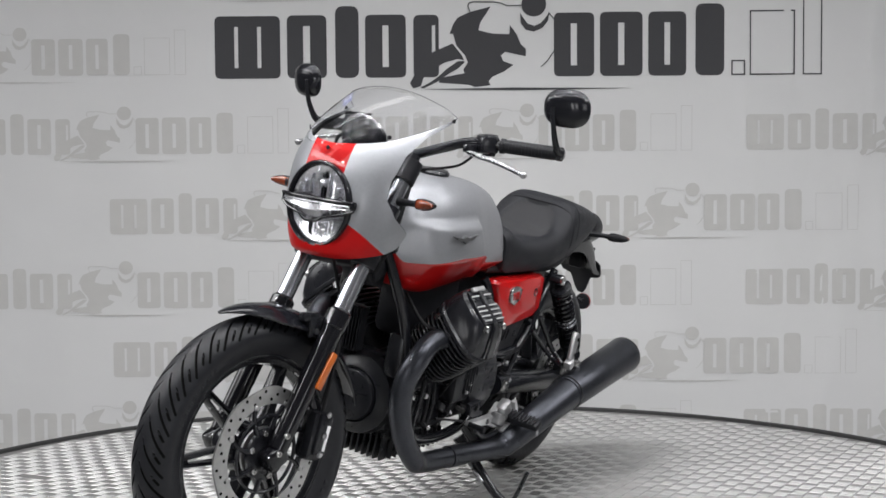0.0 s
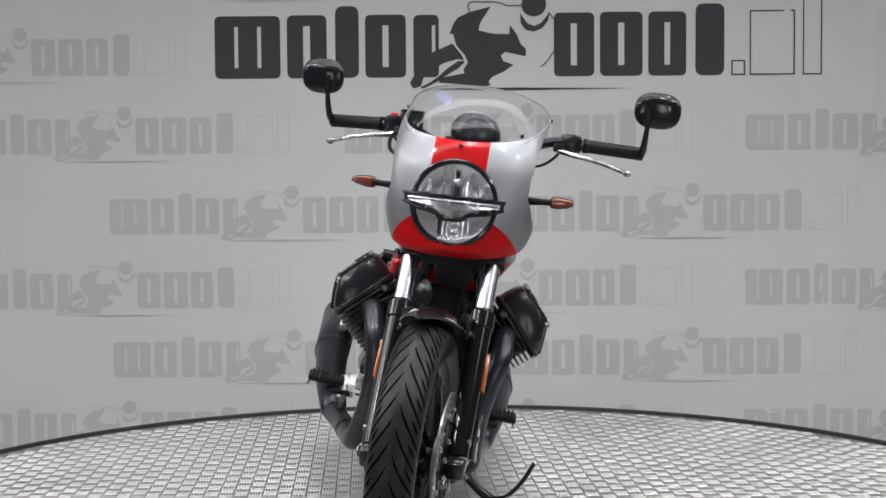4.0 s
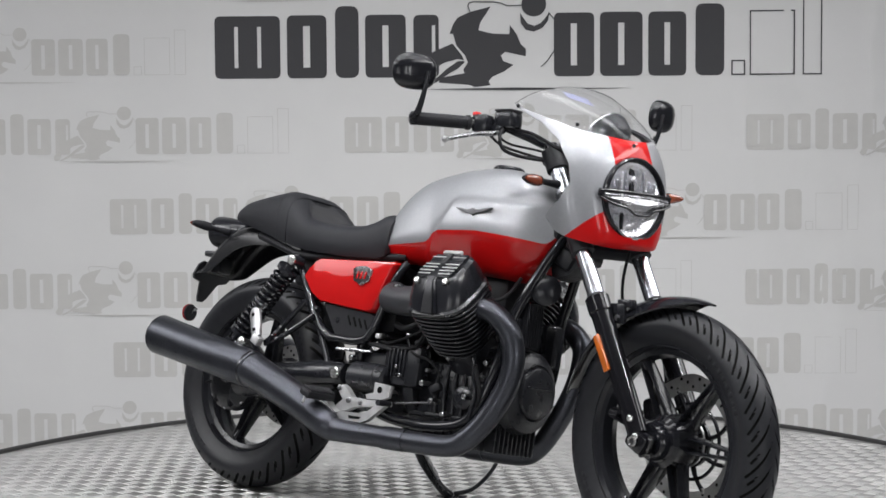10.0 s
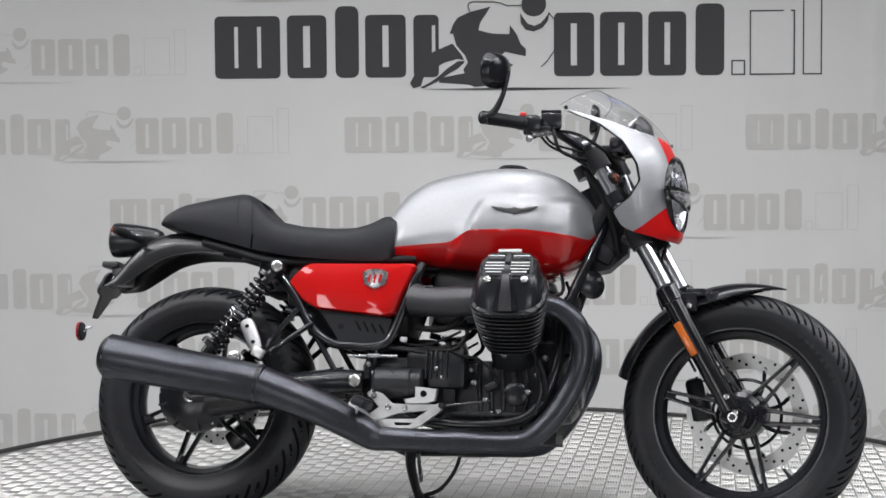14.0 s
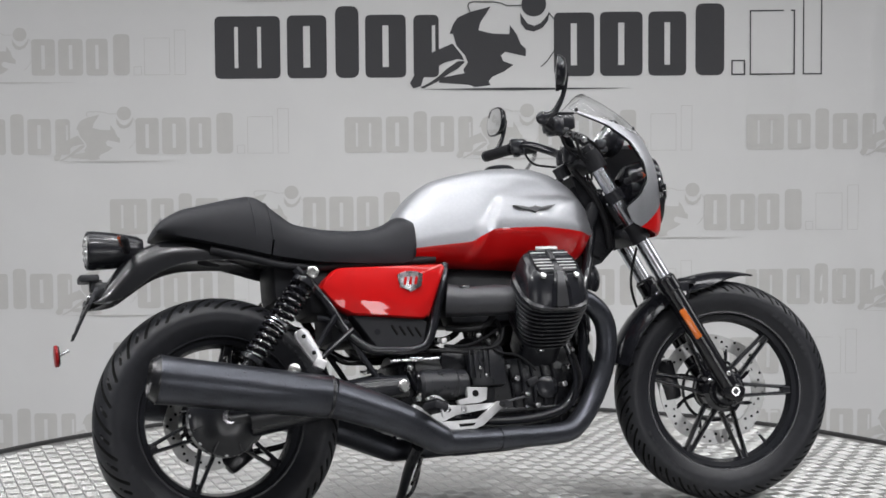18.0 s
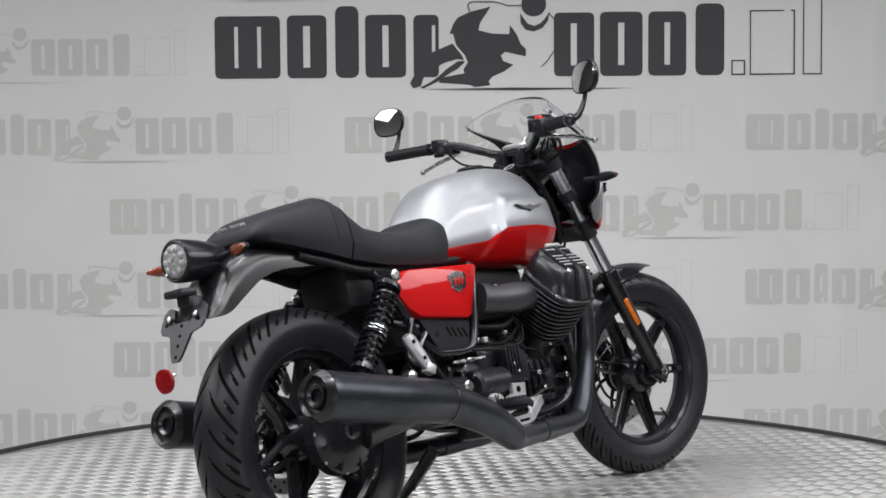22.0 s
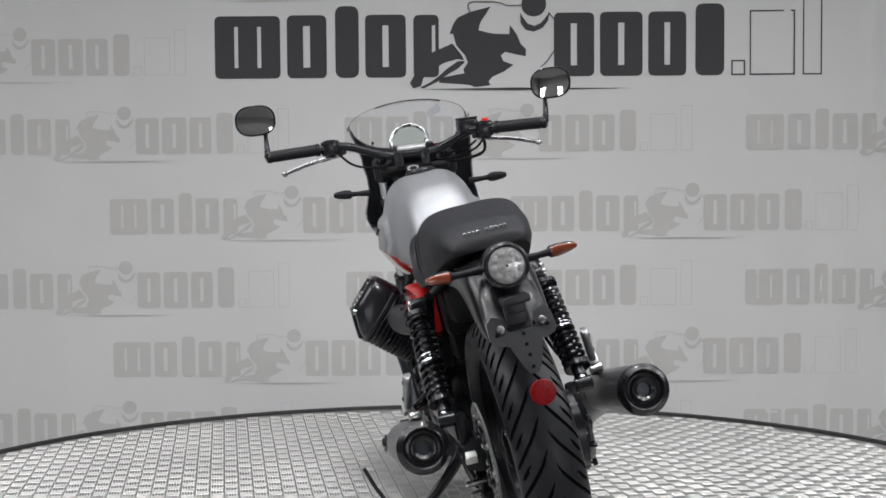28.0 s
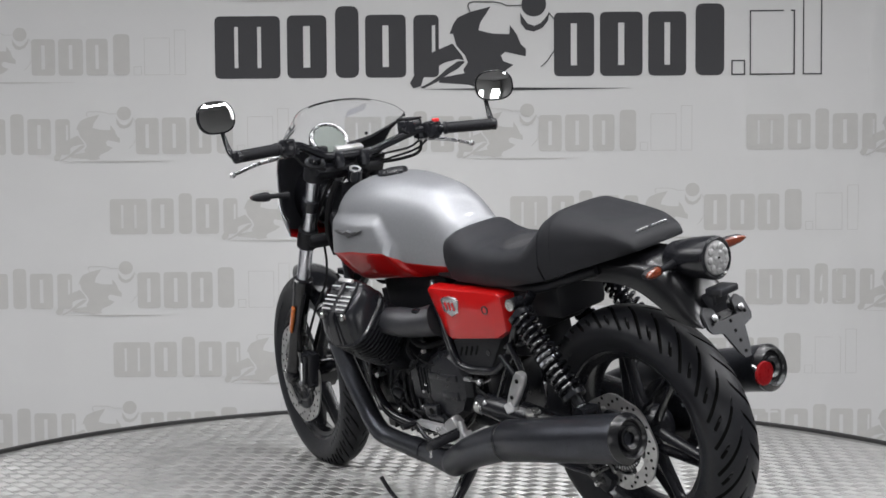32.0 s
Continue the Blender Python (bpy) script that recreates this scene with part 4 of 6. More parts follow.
for sy in (1, -1):
    a, b = Vector((0.285, 0.262 * sy, 1.080)), Vector((0.235, 0.398 * sy, 1.077))
    d = (b - a).normalized()
    grip = part("grip", tube([a, a + d * 0.01, a + d * 0.012, b - d * 0.012, b], [0.019, 0.019, 0.0165, 0.0165, 0.0165], 18, 0), BLACK_MATT, handlebar, "black rubber grip")
    for k in range(14):
        part("grip_rib", tube([a + d * (0.02 + 0.0085 * k), a + d * (0.024 + 0.0085 * k)], 0.0173, 14, 0), BLACK_MATT, grip)
    part("bar_end", tube([b, b + d * 0.012, b + d * 0.016], [0.0175, 0.0175, 0.011], 18, 0), BLACK_SATIN, handlebar)
    sw = part("switch_housing", joined(rbox(0.300, 0.230 * sy, 1.080, 0.05, 0.05, 0.048, 0.012, Matrix.Rotation(radians(-20 * sy), 3, "Z")), rbox(0.286, 0.228 * sy, 1.098, 0.028, 0.03, 0.014, 0.005), rbox(0.292, 0.232 * sy, 1.058, 0.02, 0.03, 0.014, 0.004)), BLACK_SATIN, handlebar)
    if sy < 0:
        part("kill_switch", rbox(0.279, -0.235, 1.107, 0.015, 0.02, 0.010, 0.003), SWITCH_RED, sw, "red kill switch")
        res = part("brake_reservoir", rbox(0.338, -0.178, 1.094, 0.055, 0.058, 0.042, 0.008, Matrix.Rotation(radians(18), 3, "Z")), BLACK_SATIN, handlebar, "black brake fluid reservoir")
        part("reservoir_lid", rbox(0.338, -0.178, 1.117, 0.053, 0.056, 0.006, 0.002, Matrix.Rotation(radians(18), 3, "Z")), BLACK_MATT, res)
    lv = part("lever", tube([(0.340, 0.205 * sy, 1.058), (0.350, 0.25 * sy, 1.050), (0.352, 0.31 * sy, 1.040), (0.346, 0.375 * sy, 1.022)], [0.0078, 0.0066, 0.0058, 0.0052], 10, 5), STEEL, handlebar, "polished alloy lever")
    part("lever_ball", lathe([(-0.009, 0.003), (-0.006, 0.007), (0, 0.009), (0.006, 0.007), (0.009, 0.003)], (0.345, 0.383 * sy, 1.020), (0, sy, 0), 12), STEEL, lv)
    part("lever_perch", rbox(0.326, 0.205 * sy, 1.066, 0.045, 0.03, 0.022, 0.006), BLACK_SATIN, lv)
    stem = part("mirror_stem", tube([(0.238, 0.408 * sy, 1.080), (0.262, 0.412 * sy, 1.090), (0.288, 0.416 * sy, 1.135), (0.300, 0.416 * sy, 1.190)], [0.011, 0.009, 0.0065, 0.007], 12, 5), BLACK_SATIN, handlebar, "black bar-end mirror stem")
    c = Vector((0.274, 0.438 * sy, 1.188))
    n = Vector((-0.97, -0.22 * sy, 0.12)).normalized()
    side = Vector((0, 0, 1)).cross(n).normalized()
    up = n.cross(side)

    def oval(w, h, off):
        return [c + n * off + side * w * math.copysign(abs(math.cos(t)) ** 0.72, math.cos(t)) + up * h * math.copysign(abs(math.sin(t)) ** 0.85, math.sin(t)) for t in (2 * math.pi * k / 40 for k in range(40))]
    mirror = part("mirror_housing", loft([oval(0.020, 0.014, -0.021), oval(0.042, 0.031, -0.018), oval(0.054, 0.041, -0.011), oval(0.0595, 0.0455, -0.002), oval(0.0600, 0.0460, 0.002), oval(0.0595, 0.0455, 0.005), oval(0.0565, 0.0425, 0.006)]), BLACK_GLOSS, handlebar, "oval black bar-end mirror")
    part("mirror_glass", loft([oval(0.0563, 0.0423, 0.0045), oval(0.0563, 0.0423, 0.0058), oval(0.049, 0.037, 0.0068), oval(0.038, 0.029, 0.0079), oval(0.025, 0.019, 0.0087), oval(0.012, 0.009, 0.0092), oval(0.002, 0.0015, 0.0093)]), MIRROR, mirror, "mirror glass")

# instrument
GD = Vector((-0.80, 0, 0.60))
G0 = Vector((0.503, 0.014, 1.073))
gauge = part("instrument_housing", lathe([(-0.062, 0.018), (-0.055, 0.036), (-0.03, 0.056), (-0.004, 0.062), (0.0, 0.061), (0.003, 0.050)], G0, GD, 36), BLACK_SATIN, bike, "round black instrument housing", STEER)
part("instrument_face", lathe([(0.0035, 0.049), (0.0045, 0.048)], G0, GD, 36), DIAL, gauge, "pale grey-green display")
part("bezel", lathe([(0.0, 0.0600), (0.006, 0.0600), (0.009, 0.0570), (0.0085, 0.0535), (0.004, 0.050)], G0, GD, 44, False), STEEL, gauge, "silver bezel")
part("instrument_visor", joined(rbox(0.478, 0.050, 1.046, 0.03, 0.03, 0.03, 0.008), rbox(0.478, -0.050, 1.046, 0.03, 0.03, 0.03, 0.008), rbox(0.470, 0, 1.022, 0.03, 0.10, 0.03, 0.008)), BLACK_SATIN, gauge)
part("instrument_bracket", joined(rbox(0.47, 0, 1.03, 0.06, 0.11, 0.02, 0.006), rbox(0.44, 0, 1.03, 0.05, 0.05, 0.03, 0.006)), BLACK_SATIN, gauge)
part("clamp_cap", joined(rbox(0.392, 0, 1.052, 0.026, 0.086, 0.012, 0.005, Matrix.Rotation(radians(-20), 3, "Y"))), ALLOY, handlebar, "bright alloy bar clamp")
lock = part("ignition_lock", lathe([(-0.03, 0.022), (0.004, 0.022), (0.006, 0.018)], (0.366, 0, 0.985), (-0.45, 0, 0.9), 20), BLACK_SATIN, bike, "ignition lock", STEER)
part("lock_face", lathe([(0.005, 0.018), (0.0075, 0.0175), (0.007, 0.012), (0.004, 0.010), (0.004, 0.003)], (0.366, 0, 0.985), (-0.45, 0, 0.9), 24), ALLOY, lock, "bright steel lock face")

# fuel tank
TOP = [(-0.156, 0.846), (-0.141, 0.868), (-0.107, 0.908), (-0.055, 0.943), (0.008, 0.960), (0.087, 0.974), (0.166, 0.980), (0.245, 0.976), (0.308, 0.957), (0.355, 0.929), (0.402, 0.882), (0.430, 0.838)]
BOT = [(-0.156, 0.708), (-0.065, 0.704), (0.073, 0.694), (0.134, 0.688), (0.278, 0.676), (0.337, 0.690), (0.39, 0.726), (0.430, 0.80)]
SPLIT = [(-0.156, 0.746), (0.026, 0.757), (0.055, 0.772), (0.085, 0.787), (0.224, 0.788), (0.404, 0.770), (0.430, 0.815)]
HALF = [(-0.156, 0.098), (-0.12, 0.112), (-0.05, 0.122), (0.02, 0.130), (0.12, 0.143), (0.2, 0.147), (0.28, 0.143), (0.34, 0.128), (0.39, 0.100), (0.43, 0.05)]


def ease(t):
    t = min(max(t, 0), 1)
    return t * t * (3 - 2 * t)


def swell(x, z):
    """The raised flank ahead of the knee recess."""
    return 0.017 * ease((x - (0.030 + (z - 0.755) * 0.58)) / 0.03) * ease((0.885 - z) / 0.022) * ease((0.40 - x) / 0.06)


def tank():
    rings, index, low, high = [], [], 8, 30
    n = 2 * (low + high)
    stations = [-0.156 + 0.586 * k / 112 for k in range(113)]
    for x in stations:
        t, b, s, h = curve_at(TOP, x, 0.025), curve_at(BOT, x, 0.025), curve_at(SPLIT, x, 0.012), curve_at(HALF, x, 0.03)
        right = []
        for j in range(low + 1):
            k = j / low
            z = b + (s - b) * k
            y = h * (0.50 + 0.50 * k ** 0.6) * (1.0 if k else 0.9)
            right.append((y + swell(x, z) * (0.4 + 0.6 * k), z))
        for j in range(1, high + 1):
            k = j / high
            a = k * math.pi / 2
            lift = math.sin(a) ** 0.56
            z = s + (t - s) * lift
            y = h * max(math.cos(a), 0) ** 0.56 * (1 - 0.20 * lift)
            right.append((y + swell(x, z), z))
        ring = [(x, -y, z) for y, z in right] + [(x, y, z) for y, z in reversed(right[1:-1])] + [(x, right[0][0], right[0][1])]
        rings.append(ring)
    m = len(rings[0])
    v, f = loft(rings)
    for i in range(len(rings) - 1):
        for j in range(m):
            red = j < low or j >= m - 1 - low
            index.append(1 if red else 0)
    index += [0, 0]
    return (v, f), index


shape, index = tank()
fuel_tank = part("fuel_tank", shape, SILVER, bike, "silver fuel tank with red lower flanks", sharp=50, mats=(RED,), index=index)
cap = part("fuel_cap", lathe([(-0.012, 0.044), (0.002, 0.044), (0.008, 0.038), (0.010, 0.02)], (0.178, 0, 0.982), (0.02, 0, 1), 32), BLACK_SATIN, fuel_tank, "black fuel cap")
for sy in (1, -1):
    wing = [(0.158, 0.852), (0.178, 0.849), (0.198, 0.843), (0.211, 0.846), (0.217, 0.851), (0.224, 0.846), (0.237, 0.843), (0.256, 0.849), (0.276, 0.852), (0.262, 0.841), (0.244, 0.834), (0.230, 0.833), (0.217, 0.822), (0.204, 0.833), (0.190, 0.834), (0.172, 0.841)]
    part("tank_badge", prism([(0.217 + 0.011 * sy + 1.05 * (x - 0.217), 0.842 + 0.72 * (z - 0.842)) for x, z in wing], 0.152 * sy, 0.1625 * sy, 0.002), GREY_PRINT, fuel_tank, "grey wing-shaped badge")

# seat
SEAT_TOP = [(-0.812, 0.826), (-0.801, 0.846), (-0.752, 0.873), (-0.638, 0.896), (-0.572, 0.906), (-0.544, 0.901), (-0.505, 0.863), (-0.463, 0.826), (-0.389, 0.810), (-0.308, 0.805), (-0.244, 0.808), (-0.196, 0.824), (-0.16, 0.846), (-0.128, 0.832)]
SEAT_BOT = [(-0.815, 0.812), (-0.766, 0.800), (-0.696, 0.782), (-0.599, 0.757), (-0.519, 0.735), (-0.408, 0.716), (-0.283, 0.709), (-0.143, 0.709), (-0.122, 0.74)]
SEAT_HALF = [(-0.815, 0.080), (-0.79, 0.100), (-0.70, 0.120), (-0.58, 0.133), (-0.50, 0.138), (-0.40, 0.140), (-0.30, 0.134), (-0.22, 0.122), (-0.15, 0.118), (-0.128, 0.112)]


def dish_depth(x, y):
    """How far the rider's hollow sinks below the seat's outline."""
    t = (x + 0.415) / 0.125
    if abs(t) >= 1:
        return 0.0
    edge = 0.100 * (1 - abs(t) ** 2.6) ** 0.5
    return 0.012 * ease((edge - abs(y)) / 0.016)


def seat_piece(x0, x1, square, n=40, dish=False):
    rings, deep = [], []
    for k in range(n + 1):
        xm = x0 + (x1 - x0) * k / n
        ring = []
        t, b, h = curve_at(SEAT_TOP, xm, 0.018), curve_at(SEAT_BOT, xm, 0.03), curve_at(SEAT_HALF, xm, 0.03)
        mid = b + (t - b) * 0.25
        for j in range(61):
            a = math.pi * j / 60
            s, c = math.sin(a), math.cos(a)
            w = s ** square if s > 0 else 0
            # the seam leans a little forwards towards the seat base
            x = xm + 0.010 * max(0, 1 - abs(xm + 0.53) / 0.10) * (0.5 - w)
            y = h * math.copysign(abs(c) ** 0.5, c)
            sink = dish_depth(x, y) if dish else 0.0
            ring.append((x, y, mid + (t - mid) * w - sink))
            deep.append(sink > 0.005)
        for j in range(8):
            a = math.pi * (j + 0.5) / 8
            ring.append((xm, -h * 0.94 * math.cos(a), b))
            deep.append(False)
        rings.append(ring)
    v, f = loft(rings)
    return (v, f), [1 if sum(deep[i] for i in q) * 2 > len(q) else 0 for q in f]


shape, index = seat_piece(-0.526, -0.128, 0.52, 60, True)
part("rider_seat", shape, VINYL, bike, "black vinyl rider seat with a dished centre", sharp=60, mats=(SUEDE,), index=index)
shape, index = seat_piece(-0.812, -0.531, 0.60)
hump = part("tail_hump", shape, VINYL, bike, "black vinyl tail cover", sharp=60)


def seam_piping(x, lift):
    """The cord along a cross seam, following the seat's outline."""
    t, b, h = curve_at(SEAT_TOP, x, 0.018), curve_at(SEAT_BOT, x, 0.03), curve_at(SEAT_HALF, x, 0.03)
    mid = b + (t - b) * 0.25
    pts = []
    for j in range(41):
        a = math.pi * j / 40
        c, w = math.cos(a), max(math.sin(a), 0) ** 0.58
        pts.append((x + 0.010 * (0.5 - w), (h + lift) * math.copysign(abs(c) ** 0.5, c), mid + (t + lift - mid) * w))
    return tube(pts, 0.0024, 6, 0)


part("seat_piping", seam_piping(-0.5285, 0.0002), VINYL, hump)
part("seat_piping", seam_piping(-0.572, -0.0012), VINYL, hump)
part("lettering_bars", joined(*[rbox(-0.794, 0.048 - 0.0105 * k, 0.852, 0.0025, 0.0062, 0.0075, 0, Matrix.Rotation(radians(-35), 3, "Y")) for k in range(10) if k != 4]), SILVER_PRINT, hump, "small grey print")

# rear mudguard
def rear_guard():
    top = [(-0.46, 0.770), (-0.60, 0.785), (-0.70, 0.795), (-0.798, 0.795), (-0.863, 0.770), (-0.91, 0.730), (-0.95, 0.676), (-0.985, 0.640)]
    low = [(-0.50, 0.715), (-0.575, 0.730), (-0.680, 0.734), (-0.745, 0.730), (-0.805, 0.712), (-0.866, 0.674), (-0.915, 0.644), (-0.975, 0.636)]
    tp, lp = smooth_path([(x, 0, z) for x, z in top], 5), smooth_path([(x, 0, z) for x, z in low], 5)
    rings = []
    for k, (t, b) in enumerate(zip(tp, lp)):
        w = 0.095 - 0.02 * k / len(tp)
        outer, inner = [], []
        for j in range(21):
            a = math.pi * j / 20
            c, s = math.cos(a), math.sin(a)
            y, q = math.copysign(abs(c) ** 0.6, c), s ** 0.6
            outer.append(b.lerp(t, q) + Vector((0, w * y, 0)))
            inner.append(b.lerp(t, q * 0.94) + Vector((0.0, (w - 0.004) * y, 0)))
        rings.append(outer + inner[::-1])
    return loft(rings)


guard = part("rear_mudguard", rear_guard(), GUARD, bike, "satin black rear mudguard")
tail = part("tail_light", lathe([(-0.135, 0.030), (-0.12, 0.038), (-0.06, 0.047), (-0.006, 0.051), (0.004, 0.050), (0.008, 0.045), (0.004, 0.041)], (-0.975, 0, 0.782), (-1, 0, 0.03), 36), BLACK_SATIN, bike, "round tail light in a black housing")
part("tail_lens", lathe([(0.002, 0.041), (0.007, 0.038), (0.011, 0.022), (0.012, 0.003)], (-0.975, 0, 0.782), (-1, 0, 0.03), 32, False), TAIL_LENS, tail, "clear ribbed lens")
for k in range(12):
    r, a = (0.011, 2.1 * k) if k > 8 else (0.028, 2 * math.pi * k / 9)
    part("led_pod", lathe([(0, 0.0085), (0.003, 0.0075), (0.005, 0.003)], (-0.983, r * math.cos(a), 0.782 + r * math.sin(a)), (-1, 0, 0.03), 12), TAIL_LENS, tail)
PLATE = [(-0.071, 0.668), (-0.056, 0.680), (-0.034, 0.672), (-0.028, 0.642), (0.028, 0.642), (0.034, 0.672), (0.056, 0.680), (0.071, 0.668), (0.074, 0.634), (0.066, 0.622), (0.036, 0.614), (0.018, 0.566), (0.009, 0.553), (-0.009, 0.553), (-0.018, 0.566), (-0.036, 0.614), (-0.066, 0.622), (-0.074, 0.634)]


def plate_x(z):
    return -0.968 - (0.676 - z) * 0.48


def bracket_plate():
    return joined(loft([[(plate_x(z) + off, y, z) for y, z in PLATE] for off in (0.004, -0.004)]))


hanger = part("plate_hanger", joined(bracket_plate(), rbox(-0.945, 0, 0.672, 0.05, 0.05, 0.05, 0.008), rbox(-0.980, 0, 0.708, 0.050, 0.062, 0.018, 0.005), rbox(-0.962, 0, 0.69, 0.03, 0.044, 0.03, 0.005)), BRACKET, bike, "black number plate bracket without a plate")
for sy in (1, -1):
    part("bracket_bolt", lathe([(0, 0.009), (0.004, 0.009), (0.005, 0.005)], (-0.986, 0.046 * sy, 0.652), (-1, 0, 0.4), 12), STEEL, hanger, "bright bolt")
# flat dark dots painted in place of shaded holes
for y, z in ((0.0, 0.634), (0.0, 0.612), (0.0, 0.590), (0.028, 0.650), (-0.028, 0.650), (0.056, 0.642), (-0.056, 0.642), (0.0, 0.566)):
    part("bracket_hole", lathe([(0, 0.0042), (0.0012, 0.0042), (0.0014, 0.002)], (plate_x(z) - 0.0042, y, z), (-1, 0, 0.45), 10), RECESS_SHADE, hanger)
part("reflector_arm", tube([(-1.035, 0, 0.53), (-1.055, 0, 0.52), (-1.062, 0, 0.517)], 0.004, 8, 3), STEEL, hanger)
part("reflector_back", lathe([(-0.009, 0.010), (-0.008, 0.024), (-0.005, 0.0268), (-0.003, 0.0268)], (-1.068, 0, 0.516), (-1, 0, -0.05), 28), BLACK_MATT, hanger, "black reflector backing")
part("rear_reflector", lathe([(-0.004, 0.0275), (0.003, 0.0275), (0.004, 0.024), (0.0035, 0.005)], (-1.068, 0, 0.516), (-1, 0, -0.05), 28), RED_LENS, hanger, "round red reflector")

# side panels
PANEL = [(-0.414, 0.643), (-0.400, 0.664), (-0.372, 0.690), (-0.355, 0.697), (-0.069, 0.698), (-0.060, 0.690), (-0.115, 0.562), (-0.134, 0.553), (-0.334, 0.573), (-0.374, 0.596)]
LOWER = [(-0.330, 0.572), (-0.136, 0.553), (-0.120, 0.545), (-0.136, 0.490), (-0.15, 0.482), (-0.25, 0.479), (-0.268, 0.485)]
SHIELD = [(-0.204, 0.670), (-0.190, 0.677), (-0.168, 0.680), (-0.146, 0.677), (-0.132, 0.670), (-0.138, 0.638), (-0.168, 0.624), (-0.198, 0.638)]
for sy in (1, -1):
    panel = part("side_panel", prism([(max(x, -0.374) if sy > 0 else x, z) for x, z in PANEL], 0.10 * sy, 0.143 * sy, 0.012, 0.008), RED, bike, "gloss red side panel")
    part("panel_badge", prism(SHIELD, 0.146 * sy, 0.1545 * sy, 0.002), STEEL, panel, "shield-shaped silver badge")
    lean_ = Matrix.Rotation(radians(14), 3, "Y")
    for x in (-0.183, -0.168, -0.153):
        part("badge_bar", rbox(x, 0.155 * sy, 0.653, 0.007, 0.003, 0.022, 0.001, lean_), RED, panel)
    if sy > 0:
        part("panel_lock", lathe([(-0.01, 0.012), (0.003, 0.012), (0.004, 0.010), (0.001, 0.008), (0.001, 0.002)], (-0.305, 0.1485, 0.652), (0, 1, 0), 20), DARK_ALLOY, panel, "dark key lock")
    cover = part("airbox_cover", prism(LOWER, 0.08 * sy, 0.128 * sy, 0.006), BLACK_MATT, bike, "matt black lower side cover")
    # dark bars laid on the cover as the shade in its slots
    for k in range(4):
        part("vent_slot", rbox(-0.215 + 0.022 * k, 0.1285 * sy, 0.528 - 0.003 * k, 0.006, 0.003, 0.030, 0.001, Matrix.Rotation(radians(-30), 3, "Y")), RECESS_SHADE, cover)
    part("cover_bolt", lathe([(0, 0.008), (0.003, 0.008)], (-0.262, 0.127 * sy, 0.545 - 0.02), (0, sy, 0), 10), BLACK_SATIN, cover)

# frame
for sy in (1, -1):
    part("frame_rail", tube([(-0.47, 0.125 * sy, 0.700), (-0.40, 0.132 * sy, 0.615), (-0.350, 0.132 * sy, 0.530), (-0.290, 0.132 * sy, 0.482), (-0.235, 0.132 * sy, 0.474), (-0.160, 0.132 * sy, 0.474), (-0.118, 0.130 * sy, 0.505), (-0.068, 0.12 * sy, 0.650), (-0.05, 0.10 * sy, 0.70)], 0.0125, 12, 5), BLACK_GLOSS, bike, "black frame tube")
    part("subframe_rail", tube([(-0.07, 0.085 * sy, 0.720), (-0.30, 0.095 * sy, 0.708), (-0.47, 0.108 * sy, 0.708), (-0.58, 0.102 * sy, 0.735), (-0.68, 0.09 * sy, 0.762)], 0.011, 12, 5), BLACK_MATT, bike, "black frame tube")
    part("down_tube", tube([(0.435, 0.035 * sy, 0.82), (0.39, 0.075 * sy, 0.70), (0.345, 0.10 * sy, 0.58), (0.325, 0.12 * sy, 0.44), (0.28, 0.125 * sy, 0.325), (0.21, 0.125 * sy, 0.280), (0.05, 0.125 * sy, 0.270), (-0.09, 0.12 * sy, 0.30), (-0.17, 0.11 * sy, 0.40), (-0.16, 0.11 * sy, 0.50)], 0.0145, 12, 5), BLACK_GLOSS, bike, "black frame tube")
    part("seat_stay", tube([(-0.38, 0.125 * sy, 0.58), (-0.27, 0.13 * sy, 0.40)], 0.008, 10, 0), BLACK_SATIN, bike)
    part("gusset", tube([(-0.42, 0.12 * sy, 0.57), (-0.34, 0.13 * sy, 0.55)], 0.009, 10, 0), BLACK_SATIN, bike)
part("backbone", tube([(0.42, 0, 0.85), (0.2, 0, 0.74), (-0.1, 0, 0.72), (-0.45, 0, 0.72)], 0.04, 14, 4), BLACK_SATIN, bike)

